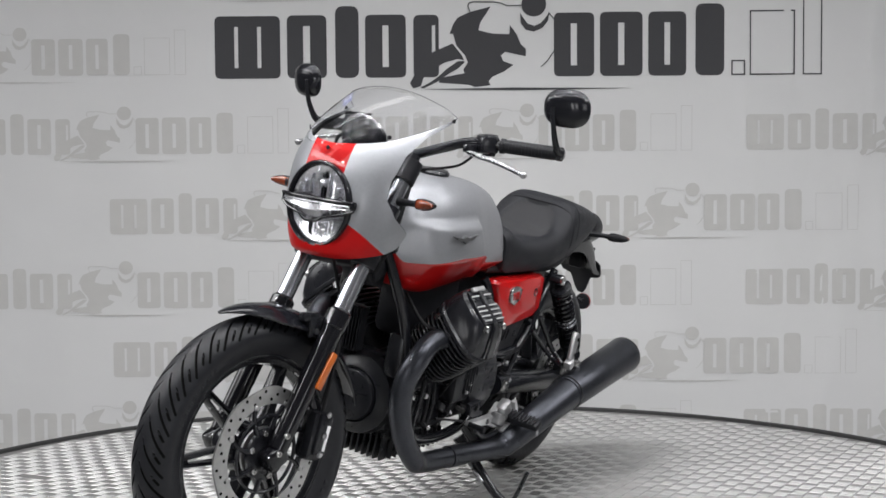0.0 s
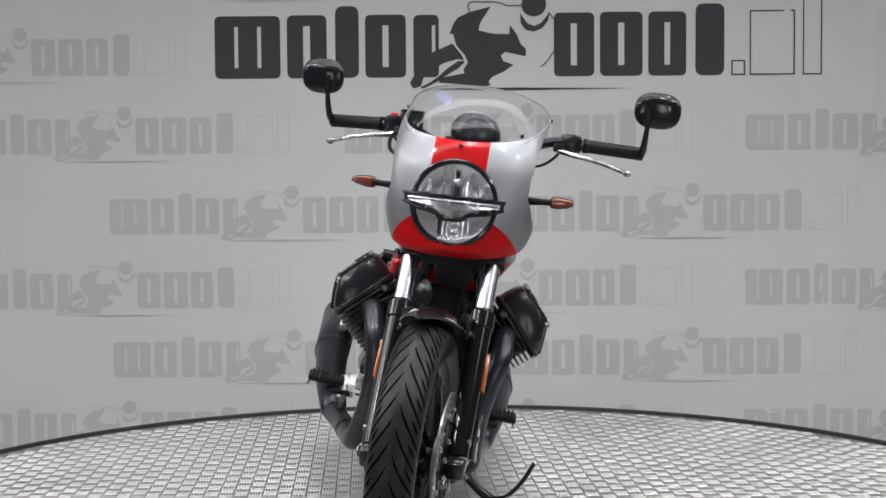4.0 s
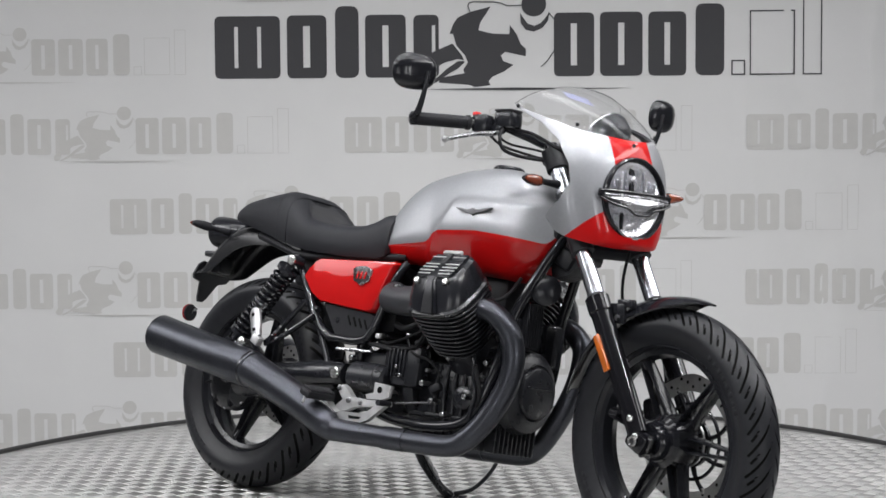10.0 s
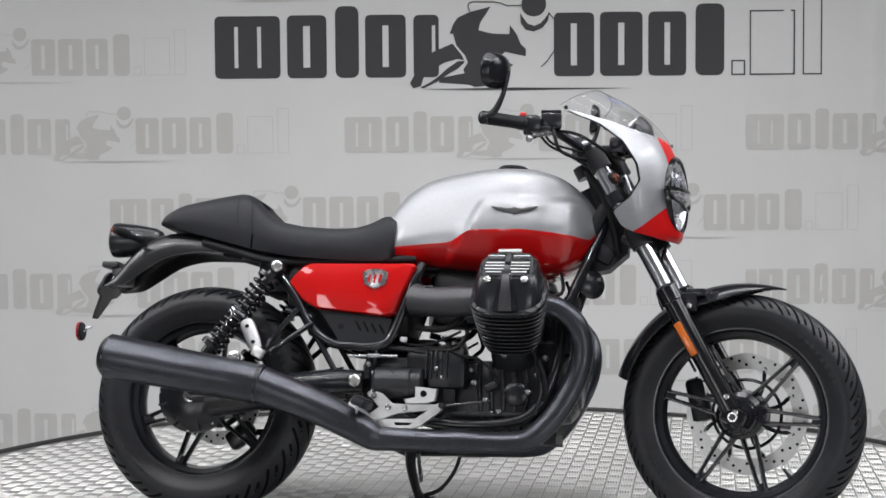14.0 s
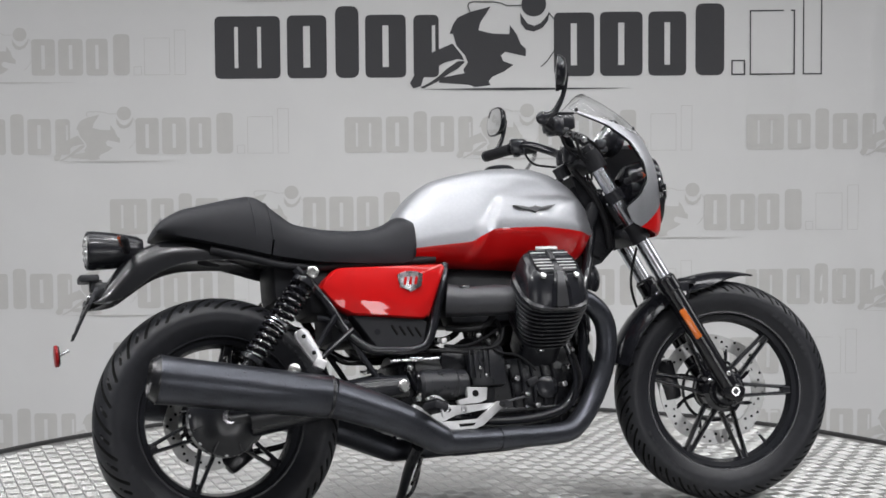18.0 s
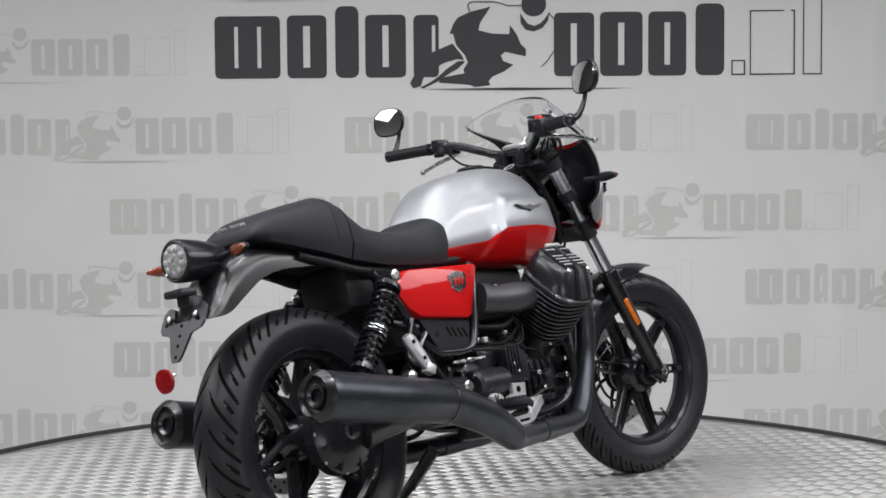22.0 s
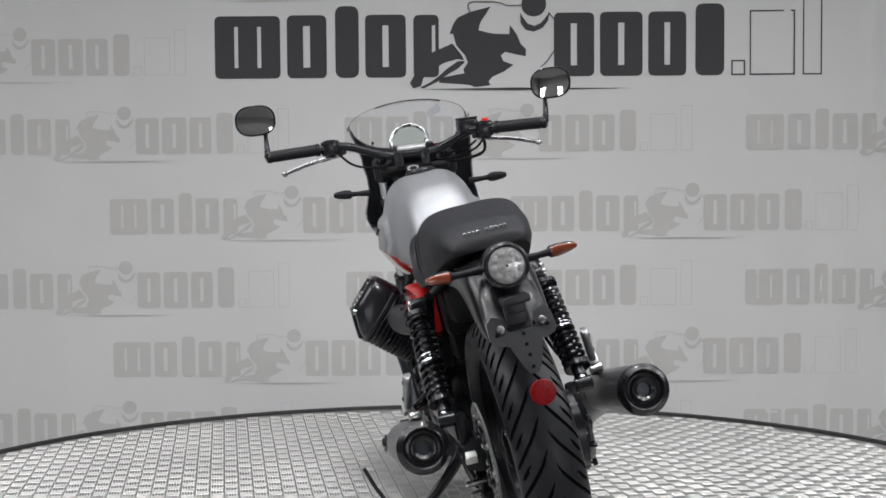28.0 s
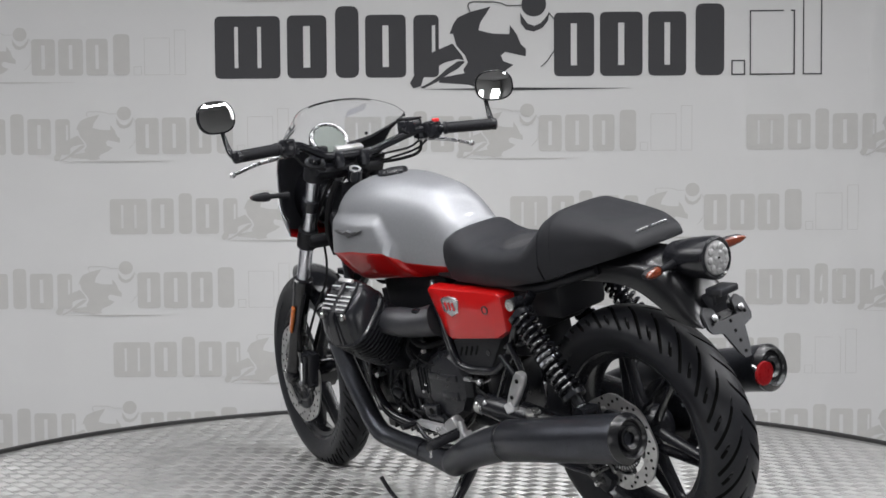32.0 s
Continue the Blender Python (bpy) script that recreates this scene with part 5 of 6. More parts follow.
# rear suspension
for sy in (1, -1):
    a, b = Vector((-0.437, 0.160 * sy, 0.682)), Vector((-0.640, 0.170 * sy, 0.425))
    d = (b - a).normalized()
    u = d.orthogonal().normalized()
    w = d.cross(u)
    shock = part("rear_shock", tube([a + d * 0.02, b - d * 0.02], 0.016, 14, 0), BLACK_SATIN, bike, "rear shock absorber with black coil spring")
    coils, n = [], 12
    L0, L1 = 0.045, 0.27
    for k in range(n * 14 + 1):
        t, ang = k / (n * 14), 2 * math.pi * k / 14
        coils.append(a + d * (L0 + (L1 - L0) * t) + 0.0275 * (u * math.cos(ang) + w * math.sin(ang)))
    part("spring", tube(coils, 0.0055, 7, 0), SPRING, shock, "black coil spring")
    for q in (0.155, 0.170):
        part("collar", tube([a + d * q, a + d * (q + 0.009)], 0.031, 18, 0), CHROME, shock, "chrome collar")
    part("spring_seat", tube([a + d * 0.03, a + d * 0.042], 0.034, 18, 0), BLACK_SATIN, shock)
    part("spring_seat", tube([a + d * 0.272, a + d * 0.284], 0.032, 18, 0), BLACK_SATIN, shock)
    part("damper_rod", tube([a + d * 0.28, b], 0.012, 12, 0), CHROME, shock, "chrome lower end")
    part("top_boss", lathe([(-0.03, 0.016), (0.006, 0.016)], (a.x, 0.165 * sy, a.z), (0, sy, 0), 16), BLACK_SATIN, shock)
    part("top_bolt", lathe([(0.006, 0.0155), (0.011, 0.0155), (0.013, 0.012), (0.0125, 0.006), (0.010, 0.005)], (a.x, 0.165 * sy, a.z), (0, sy, 0), 20), BOLT, shock, "bright bolt")
    part("bottom_eye", lathe([(-0.02, 0.018), (0.02, 0.018)], b, (0, 1, 0), 16), BLACK_SATIN, shock)
    arm = part("swingarm", tube([(-0.195, 0.125 * sy, 0.378), (-0.30, 0.128 * sy, 0.372), (-0.52, 0.122 * sy, 0.345), (-0.67, 0.118 * sy, 0.330)], [0.03, 0.036, 0.036, 0.04], 14, 4), BLACK_SATIN, bike, "black swingarm")
    part("pivot_bolt", lathe([(0, 0.017), (0.010, 0.017), (0.014, 0.012)], (-0.211, 0.150 * sy, 0.378), (0, sy, 0), 8), BOLT, arm, "bright pivot bolt")
    part("shock_lug", rbox(-0.635, 0.140 * sy, 0.395, 0.04, 0.03, 0.08, 0.008), BLACK_SATIN, arm)
    p0, p1 = Vector((-0.499, 0.226 * sy, 0.528)), Vector((-0.449, 0.243 * sy, 0.428))
    ax, cr = (p1 - p0).normalized(), Vector((0.895, 0, 0.447))
    rings = []
    for q, w in ((0.0, 0.010), (0.005, 0.0165), (0.016, 0.020), (0.055, 0.0195), (0.085, 0.016), (0.090, 0.0155)):
        rings.append([p0 + ax * q + cr * (w * math.cos(a)) + Vector((0, sy * 0.010 * math.copysign(abs(math.sin(a)) ** 0.6, math.sin(a)), 0)) for a in (2 * math.pi * k / 20 for k in range(20))])
    hang = part("passenger_peg", loft(rings), PEG_ALLOY, bike, "grey cast alloy passenger footpeg folded up", sharp=45)
    part("peg_hinge", rbox(*(p0 + ax * 0.100), 0.030, 0.024, 0.026, 0.004, Matrix.Rotation(radians(27), 3, "Y")), ALLOY, hang, "bright hinge block")
    # near-black dots imitate the shaded holes of the peg
    for q in (0.020, 0.068):
        part("peg_hole", lathe([(0, 0.0055), (0.002, 0.0055), (0.003, 0.002)], p0 + ax * q + Vector((0, 0.0095 * sy, 0)), (0, sy, 0), 12), RECESS_SHADE, hang)
    part("peg_stay", tube([(-0.440, 0.222 * sy, 0.436), (-0.446, 0.175 * sy, 0.476), (-0.378, 0.150 * sy, 0.569)], 0.0075, 10, 4), BLACK_GLOSS, hang)
    part("peg_stay", tube([(-0.440, 0.222 * sy, 0.432), (-0.434, 0.175 * sy, 0.456), (-0.336, 0.150 * sy, 0.531)], 0.0075, 10, 4), BLACK_GLOSS, hang)
    part("muffler_bolt", lathe([(-0.02, 0.012), (0.0, 0.016), (0.008, 0.016), (0.012, 0.009)], (-0.521, 0.236 * sy, 0.428), (0, sy, 0), 14), BOLT, hang, "bright bolt")
drive = part("bevel_drive", lathe([(0.075, 0.075), (0.095, 0.100), (0.125, 0.098), (0.145, 0.075), (0.150, 0.03)], (RW[0], 0, RW[1]), (0, -1, 0), 40), BLACK_SATIN, bike, "black shaft drive housing")
part("drive_bolt", lathe([(0, 0.018), (0.004, 0.018), (0.005, 0.012), (0.003, 0.010), (0.0, 0.009)], (RW[0], -0.150, RW[1]), (0, -1, 0), 20), STEEL, drive)
for k in range(8):
    a = 2 * math.pi * k / 8 + 0.3
    part("housing_rib", rbox(RW[0] + 0.070 * math.cos(a), -0.140, RW[1] + 0.070 * math.sin(a), 0.050, 0.012, 0.007, 0.002, Matrix.Rotation(-a, 3, "Y")), BLACK_SATIN, drive)
    part("housing_bolt", lathe([(0, 0.006), (0.007, 0.006), (0.009, 0.003)], (RW[0] + 0.092 * math.cos(a + 0.39), -0.120, RW[1] + 0.092 * math.sin(a + 0.39)), (0, -1, 0), 8), STEEL, drive)
part("shaft_tunnel", tube([(-0.62, -0.118, 0.325), (-0.42, -0.12, 0.350), (-0.25, -0.10, 0.375)], [0.055, 0.042, 0.045], 16, 4), BLACK_SATIN, drive)
for z, y0, y1 in ((0.255, 0.105, 0.155), (0.228, 0.110, 0.150)):
    part("caliper_pin", lathe([(0, 0.008), (y1 - y0, 0.008), (y1 - y0 + 0.004, 0.005)], (-0.615, y0, z), (0, 1, 0), 12), BOLT, drive, "bright caliper pin")
part("torque_arm", tube([(-0.60, 0.128, 0.245), (-0.48, 0.132, 0.255), (-0.33, 0.128, 0.300)], [0.010, 0.008, 0.009], 10, 4), BLACK_SATIN, bike, "black torque arm")
part("brake_line", tube([(-0.60, 0.132, 0.262), (-0.55, 0.142, 0.330), (-0.43, 0.146, 0.372), (-0.28, 0.146, 0.392), (-0.20, 0.135, 0.420)], 0.0045, 8, 5), CABLE, bike, "black rear brake hose")
rcal = part("rear_caliper", rbox(-0.60, 0.105, 0.235, 0.085, 0.05, 0.055, 0.012, Matrix.Rotation(radians(-35), 3, "Y")), BLACK_SATIN, bike, "black rear brake caliper")

# exhaust
for sy in (1, -1):
    run = [(0.262, -0.185, 0.585), (0.325, -0.172, 0.578), (0.376, -0.155, 0.535), (0.392, -0.140, 0.475), (0.378, -0.132, 0.400), (0.332, -0.135, 0.312), (0.275, -0.145, 0.248), (0.215, -0.155, 0.226), (0.03, -0.180, 0.224), (-0.105, -0.207, 0.2245), (-0.138, -0.214, 0.229), (-0.165, -0.221, 0.243), (-0.28, -0.244, 0.298), (-0.437, -0.258, 0.354)]
    rad = [0.028, 0.028, 0.029, 0.029, 0.029, 0.029, 0.029, 0.028, 0.028, 0.031, 0.036, 0.039, 0.044, 0.050]
    run = [(x, (-y + (0.012 if sy > 0 and 0.25 < x and z < 0.56 else 0.0)) * sy, z) for x, y, z in run]
    header = part("exhaust_header", tube(run, rad, 22, 6), EXHAUST, bike, "matt black exhaust header pipe")
    part("flange", lathe([(-0.02, 0.040), (0.006, 0.040), (0.010, 0.034)], run[0], (0.95, 0.15 * sy, -0.1), 18), BLACK_SATIN, header)
    part("pipe_joint", tube([(0.10, 0.170 * sy, 0.2245), (0.03, 0.180 * sy, 0.224)], 0.0305, 22, 0), EXHAUST, header)
    j, e = Vector((-0.437, 0.258 * sy, 0.354)), Vector((-0.872, 0.256 * sy, 0.424))
    d = (e - j).normalized()
    L = (e - j).length
    muffler = part("muffler", lathe([(-0.004, 0.050), (0.0, 0.0525), (L * 0.5, 0.0555), (L - 0.035, 0.0585), (L - 0.014, 0.0595), (L - 0.012, 0.0592)], j, d, 40), EXHAUST, bike, "matt black muffler")
    part("muffler_tip", lathe([(L - 0.012, 0.0594), (L - 0.008, 0.0596), (L + 0.006, 0.049), (L + 0.008, 0.046), (L + 0.006, 0.043), (L - 0.004, 0.038), (L - 0.006, 0.030), (L + 0.002, 0.028), (L + 0.003, 0.024), (L - 0.002, 0.016), (L - 0.06, 0.015)], j, d, 40, False), GUARD, muffler, "satin black stepped end cap")
    # a near-black disc paints the dark inside of the pipe
    part("outlet", lathe([(L - 0.055, 0.0155), (L - 0.054, 0.002)], j, d, 20), RECESS_SHADE, muffler)
    part("seam_band", lathe([(0.0, 0.0535), (0.004, 0.0540), (0.008, 0.0535)], j, d, 36, False), BLACK_SATIN, muffler)

# engine
EX = 0.205
block_ = part("crankcase", joined(rbox(0.16, 0, 0.360, 0.31, 0.19, 0.17, 0.03), rbox(0.14, 0, 0.262, 0.30, 0.17, 0.07, 0.02), rbox(0.29, 0, 0.40, 0.10, 0.19, 0.20, 0.03)), ENGINE, bike, "black engine crankcase")
for k in range(11):
    part("sump_fin", rbox(0.02 + 0.026 * k, 0, 0.252, 0.006, 0.19, 0.05, 0.002), ENGINE, block_)
cover = part("alternator_cover", lathe([(0.0, 0.112), (0.030, 0.105), (0.046, 0.086), (0.050, 0.074), (0.046, 0.070), (0.056, 0.066), (0.059, 0.060), (0.058, 0.02)], (0.325, -0.005, 0.392), (1, 0, 0), 44), ENGINE, bike, "round black front engine cover")
part("cover_bar", rbox(0.384, -0.005, 0.405, 0.004, 0.105, 0.006, 0.0015), BLACK_SATIN, cover)
for k in range(10):
    part("sump_rib", rbox(0.306, -0.081 + 0.018 * k, 0.262, 0.034, 0.006, 0.072, 0.002), ENGINE, block_)
gearbox = part("gearbox", joined(rbox(-0.10, 0, 0.37, 0.22, 0.20, 0.17, 0.03), rbox(-0.03, 0, 0.42, 0.12, 0.22, 0.12, 0.03), tube([(-0.02, 0.02, 0.40), (-0.19, 0.02, 0.385)], 0.085, 24, 0)), ENGINE, bike, "black gearbox")
for sy in (1, -1):
    if sy < 0:
        starter = part("starter", lathe([(0, 0.034), (0.008, 0.041), (0.10, 0.041), (0.104, 0.038), (0.130, 0.038), (0.136, 0.030)], (-0.163, -0.128, 0.376), (1, 0, 0), 28), ENGINE, bike, "black cylindrical starter motor")
        for k in range(3):
            part("starter_screw", lathe([(0, 0.006), (0.004, 0.006)], (-0.163, -0.128 + 0.028 * math.cos(2.1 * k), 0.376 + 0.028 * math.sin(2.1 * k)), (-1, 0, 0), 8), STEEL, starter)
    else:
        clutch = part("gear_casing", lathe([(0.0, 0.105), (0.035, 0.100), (0.052, 0.086), (0.058, 0.060), (0.060, 0.02)], (-0.075, 0.095, 0.415), (0, 1, 0.05), 12), ENGINE, bike, "black faceted gear casing", sharp=20)
        part("casing_rib", rbox(-0.075, 0.150, 0.445, 0.12, 0.012, 0.02, 0.004), ENGINE, clutch)
        part("casing_rib", rbox(-0.10, 0.150, 0.395, 0.07, 0.016, 0.03, 0.006), ENGINE, clutch)
    part("gear_cover", rbox(0.033, 0.122 * sy, 0.418, 0.105, 0.05, 0.112, 0.016), ENGINE, gearbox)
    A = Vector((0, 0.7071 * sy, 0.7071))
    B = Vector((0, -0.7071 * sy, 0.7071))
    C = Vector((EX, 0, 0.400))

    def rect(s, hx, b0, b1, power=3.2, n=28):
        """A rounded section across the cylinder's axis from b0 to b1."""
        pts = []
        for k in range(n):
            t = 2 * math.pi * k / n
            c, d = math.cos(t), math.sin(t)
            u, w = math.copysign(abs(c) ** (2 / power), c), math.copysign(abs(d) ** (2 / power), d)
            pts.append(C + A * s + Vector((hx * u, 0, 0)) + B * ((b0 + b1) / 2 + (b1 - b0) / 2 * w))
        return pts
    cyl = part("cylinder", loft([rect(0.08, 0.060, -0.06, 0.06), rect(0.30, 0.070, -0.066, 0.066)]), ENGINE, bike, "black finned air-cooled cylinder")
    for k in range(11):
        s, g = 0.150 + 0.0132 * k, (k / 10) ** 0.6
        hx, hb = 0.072 + 0.029 * g, 0.078 + 0.011 * g
        part("cooling_fin", loft([rect(s, hx - 0.0015, -hb + 0.0015, hb), rect(s + 0.0014, hx, -hb, hb), rect(s + 0.0036, hx, -hb, hb), rect(s + 0.0050, hx - 0.0015, -hb + 0.0015, hb)]), ENGINE, cyl)
    hc = part("rocker_cover", loft([rect(0.288, 0.094, -0.088, 0.092), rect(0.292, 0.098, -0.092, 0.094), rect(0.300, 0.098, -0.092, 0.094), rect(0.304, 0.090, -0.086, 0.092), rect(0.322, 0.088, -0.074, 0.092, 3.6), rect(0.345, 0.082, -0.052, 0.090, 3.6), rect(0.360, 0.074, -0.037, 0.087, 3.6), rect(0.366, 0.064, -0.030, 0.082, 3.6), rect(0.367, 0.03, 0.0, 0.05, 3.0)]), BLACK_SATIN, bike, "domed black rocker cover", sharp=28)
    rot = Matrix((Vector((1, 0, 0)), B, A)).transposed()
    if rot.determinant() < 0:
        rot = Matrix((Vector((1, 0, 0)), -B, A)).transposed()
    # ribbed plate on the upper face of the cover, its edges machined bright
    part("cover_plate", rbox(*(C + A * 0.368 + B * 0.026), 0.108, 0.098, 0.008, 0.003, rot), BLACK_SATIN, hc)
    part("cover_nameplate", rbox(*(C + A * 0.374 + B * 0.076), 0.062, 0.012, 0.010, 0.002, rot), BRIGHT, hc, "bright machined strip")
    part("cover_neck", rbox(*(C + A * 0.374 + B * 0.048), 0.014, 0.046, 0.008, 0.002, rot), DARK_ALLOY, hc, "grey machined neck")
    for b, w, t in ((0.053, 0.044, 0.016), (0.026, 0.048, 0.009), (0.013, 0.050, 0.009), (-0.001, 0.050, 0.009), (-0.014, 0.040, 0.008)):
        for sx in (-1, 1):
            c = C + A * 0.3685 + B * b + Vector((sx * 0.033, 0, 0))
            part("cover_rib", rbox(*c, w, t, 0.010, 0.002, rot), BLACK_SATIN, hc)
            part("rib_edge", rbox(*(c + A * 0.0052 + B * (0.5 * t - 0.003)), w - 0.001, 0.0042, 0.0012, 0, rot), BRIGHT, hc, "bright machined edge")
    spine = [(0.008, 0.370, -0.020), (0.009, 0.366, -0.035), (0.014, 0.338, -0.062), (0.017, 0.306, -0.090)]
    # the wider black strip paints the shaded groove beside the spine
    for w0, m0, nm, off in ((1.9, BLACK_GLOSS, "spine_shade", 0.0008), (1.0, DARK_ALLOY, "cover_spine", 0.004)):
        out = (A * 0.62 - B * 0.78)
        part(nm, loft([[C + A * s + B * b + out * (off + h) + Vector((e * w * w0, 0, 0)) for e, h in ((-1, -0.008), (1, -0.008), (1, 0), (-1, 0))] for w, s, b in spine]), m0, hc, "grey keyhole-shaped spine" if off > 0.002 else "")
    for sx in (-1, 1):
        part("cover_bolt", lathe([(0, 0.0095), (0.008, 0.0095), (0.011, 0.005)], C + A * 0.360 + B * -0.030 + Vector((sx * 0.048, 0, 0)), A * 0.8 - B * 0.5, 10), BOLT, hc, "bright bolt")
    part("intake_duct", tube([(EX - 0.06, 0.160 * sy, 0.592), (EX - 0.14, 0.156 * sy, 0.592), (EX - 0.21, 0.145 * sy, 0.592), (-0.06, 0.125 * sy, 0.60)], [0.036, 0.042, 0.040, 0.045], 18, 4), INTAKE, bike, "grained black intake duct")
    part("engine_mount", rbox(0.335, 0.085 * sy, 0.52, 0.05, 0.05, 0.12, 0.012), BLACK_SATIN, bike)
    part("spark_lead", tube([(EX + 0.07, 0.17 * sy, 0.60), (EX + 0.13, 0.14 * sy, 0.62), (EX + 0.12, 0.07 * sy, 0.68)], 0.005, 8, 4), CABLE, bike)
    bolts = ((-0.181, 0.13, 0.426), (-0.169, 0.14, 0.344), (-0.093, 0.12, 0.493), (0.110, 0.15, 0.379), (0.274, 0.13, 0.404), (0.292, 0.12, 0.450), (0.174, 0.125, 0.306), (0.048, 0.12, 0.485), (0.251, 0.14, 0.358), (0.140, 0.14, 0.336), (0.188, 0.15, 0.454))
    if sy > 0:
        bolts = ((0.181, 0.13, 0.311), (0.294, 0.13, 0.411), (-0.22, 0.14, 0.443), (-0.241, 0.15, 0.392), (-0.217, 0.15, 0.365), (0.246, 0.14, 0.412), (0.064, 0.13, 0.334))
    for p in bolts:
        part("engine_bolt", lathe([(-0.03, 0.008), (0.006, 0.008), (0.009, 0.005)], (p[0], p[1] * sy, p[2]), (0, sy, 0), 10), STEEL, bike)
    # ribs, pipes and brackets on the engine's flank
    part("bell_housing", lathe([(0.0, 0.118), (0.010, 0.124), (0.030, 0.124), (0.045, 0.110), (0.085, 0.098)], (0.055, 0.01 * sy, 0.385), (-1, 0, 0), 28), ENGINE, gearbox)
    for k in range(5):
        a = radians(-50 + 25 * k)
        part("housing_bolt", lathe([(0, 0.007), (0.008, 0.007), (0.010, 0.004)], (0.052, 0.112 * sy * math.cos(a), 0.385 + 0.112 * math.sin(a)), (-1, 0, 0), 8), STEEL, gearbox)
        part("case_web", tube([(0.235 - 0.03 * k, 0.092 * sy, 0.435), (0.245 - 0.032 * k, 0.102 * sy, 0.36), (0.235 - 0.028 * k, 0.094 * sy, 0.29)], 0.006, 8, 3), ENGINE, block_)
    part("case_flange", rbox(0.17, 0.095 * sy, 0.300, 0.27, 0.016, 0.012, 0.004), ENGINE, block_)
    part("oil_filter_boss", lathe([(0, 0.034), (0.016, 0.032), (0.020, 0.026), (0.022, 0.01)], (0.215, 0.092 * sy, 0.355), (0, sy, 0), 20), BLACK_SATIN, block_)
    part("oil_pipe", tube([(0.27, 0.135 * sy, 0.30), (0.285, 0.142 * sy, 0.36), (0.278, 0.145 * sy, 0.41), (0.262, 0.14 * sy, 0.47), (0.25, 0.13 * sy, 0.50)], 0.0065, 8, 5), BLACK_GLOSS, bike, "black oil pipe")
    part("breather_hose", tube([(-0.06, 0.10 * sy, 0.53), (0.0, 0.13 * sy, 0.52), (0.05, 0.135 * sy, 0.535), (0.08, 0.12 * sy, 0.58)], 0.009, 10, 5), CABLE, bike)
    part("link_rod", tube([(-0.236, 0.14 * sy, 0.445), (-0.101, 0.14 * sy, 0.446)], 0.004, 8, 0), STEEL, bike, "thin steel rod")
    part("rod_joint", rbox(-0.165, 0.14 * sy, 0.446, 0.035, 0.011, 0.011, 0.003), STEEL, bike)
    part("pedestal_clip", rbox(0.155, 0.145 * sy, 0.370, 0.035, 0.02, 0.022, 0.006, Matrix.Rotation(radians(-25), 3, "Y")), BLACK_MATT, bike)
    part("throttle_body", joined(lathe([(0, 0.030), (0.05, 0.030)], (-0.045, 0.135 * sy, 0.595), (1, 0, 0), 18), rbox(-0.02, 0.155 * sy, 0.62, 0.03, 0.02, 0.03, 0.005)), BLACK_SATIN, bike, "black throttle body")
    part("spark_plug", tube([(0.262, 0.165 * sy, 0.622), (0.30, 0.158 * sy, 0.640)], 0.009, 10, 0), STEEL, bike, "bright spark plug")
    part("wire", tube([(0.02, 0.14 * sy, 0.50), (0.06, 0.15 * sy, 0.455), (0.12, 0.15 * sy, 0.44), (0.17, 0.145 * sy, 0.40)], 0.0035, 6, 5), CABLE, bike)
    part("wire", tube([(-0.08, 0.13 * sy, 0.48), (-0.03, 0.15 * sy, 0.475), (0.02, 0.15 * sy, 0.49), (0.07, 0.14 * sy, 0.515)], 0.0035, 6, 5), CABLE, bike)

# connectors, clips and small fittings on the engine's flank
for sy in (1, -1):
    for p, s in (((0.021, 0.128, 0.525), (0.022, 0.012, 0.010)), ((0.020, 0.130, 0.502), (0.012, 0.012, 0.010)), ((-0.084, 0.138, 0.491), (0.016, 0.012, 0.014))):
        part("connector", rbox(p[0], p[1] * sy, p[2], *s, 0.002), BRIGHT, bike, "pale connector")
    for p in ((0.024, 0.150, 0.392), (0.005, 0.150, 0.346), (0.008, 0.150, 0.414), (0.098, 0.125, 0.415), (0.228, 0.105, 0.335), (0.150, 0.105, 0.305)):
        part("casing_screw", lathe([(-0.03, 0.0055), (0.004, 0.0055), (0.006, 0.003)], (p[0], p[1] * sy, p[2]), (0, sy, 0), 8), STEEL, bike)
    part("shift_rod", tube([(0.040, 0.165 * sy, 0.316), (0.105, 0.150 * sy, 0.326), (0.150, 0.135 * sy, 0.332)], 0.0035, 8, 0), DARK_ALLOY, bike, "thin dark rod")
    part("hose", tube([(0.028, 0.125 * sy, 0.430), (0.055, 0.138 * sy, 0.470), (0.085, 0.135 * sy, 0.500), (0.075, 0.12 * sy, 0.545)], 0.006, 8, 5), CABLE, bike)
    part("hose", tube([(-0.13, 0.125 * sy, 0.470), (-0.06, 0.142 * sy, 0.462), (0.01, 0.142 * sy, 0.455), (0.05, 0.128 * sy, 0.470)], 0.005, 8, 5), CABLE, bike)
    for k in range(5):
        part("cover_fin", rbox(-0.02 + 0.014 * k, 0.149 * sy, 0.425, 0.004, 0.008, 0.075, 0.001), ENGINE, gearbox)
regulator = part("regulator", rbox(0.350, -0.05, 0.560, 0.035, 0.06, 0.12, 0.006), BLACK_MATT, bike, "black finned regulator")
for k in range(7):
    part("regulator_fin", rbox(0.371, -0.077 + 0.009 * k, 0.560, 0.012, 0.003, 0.115, 0.001), BLACK_MATT, regulator)
part("horn", lathe([(0, 0.035), (0.012, 0.040), (0.018, 0.030), (0.024, 0.012)], (0.40, -0.055, 0.655), (0.6, -0.8, 0), 24), BLACK_SATIN, bike, "black horn")
# plain boxes that fill the frame and block the view through it
part("guard_filler", rbox(-0.44, 0, 0.675, 0.16, 0.17, 0.11, 0.02), BLACK_MATT, bike, "black filler box under the seat")
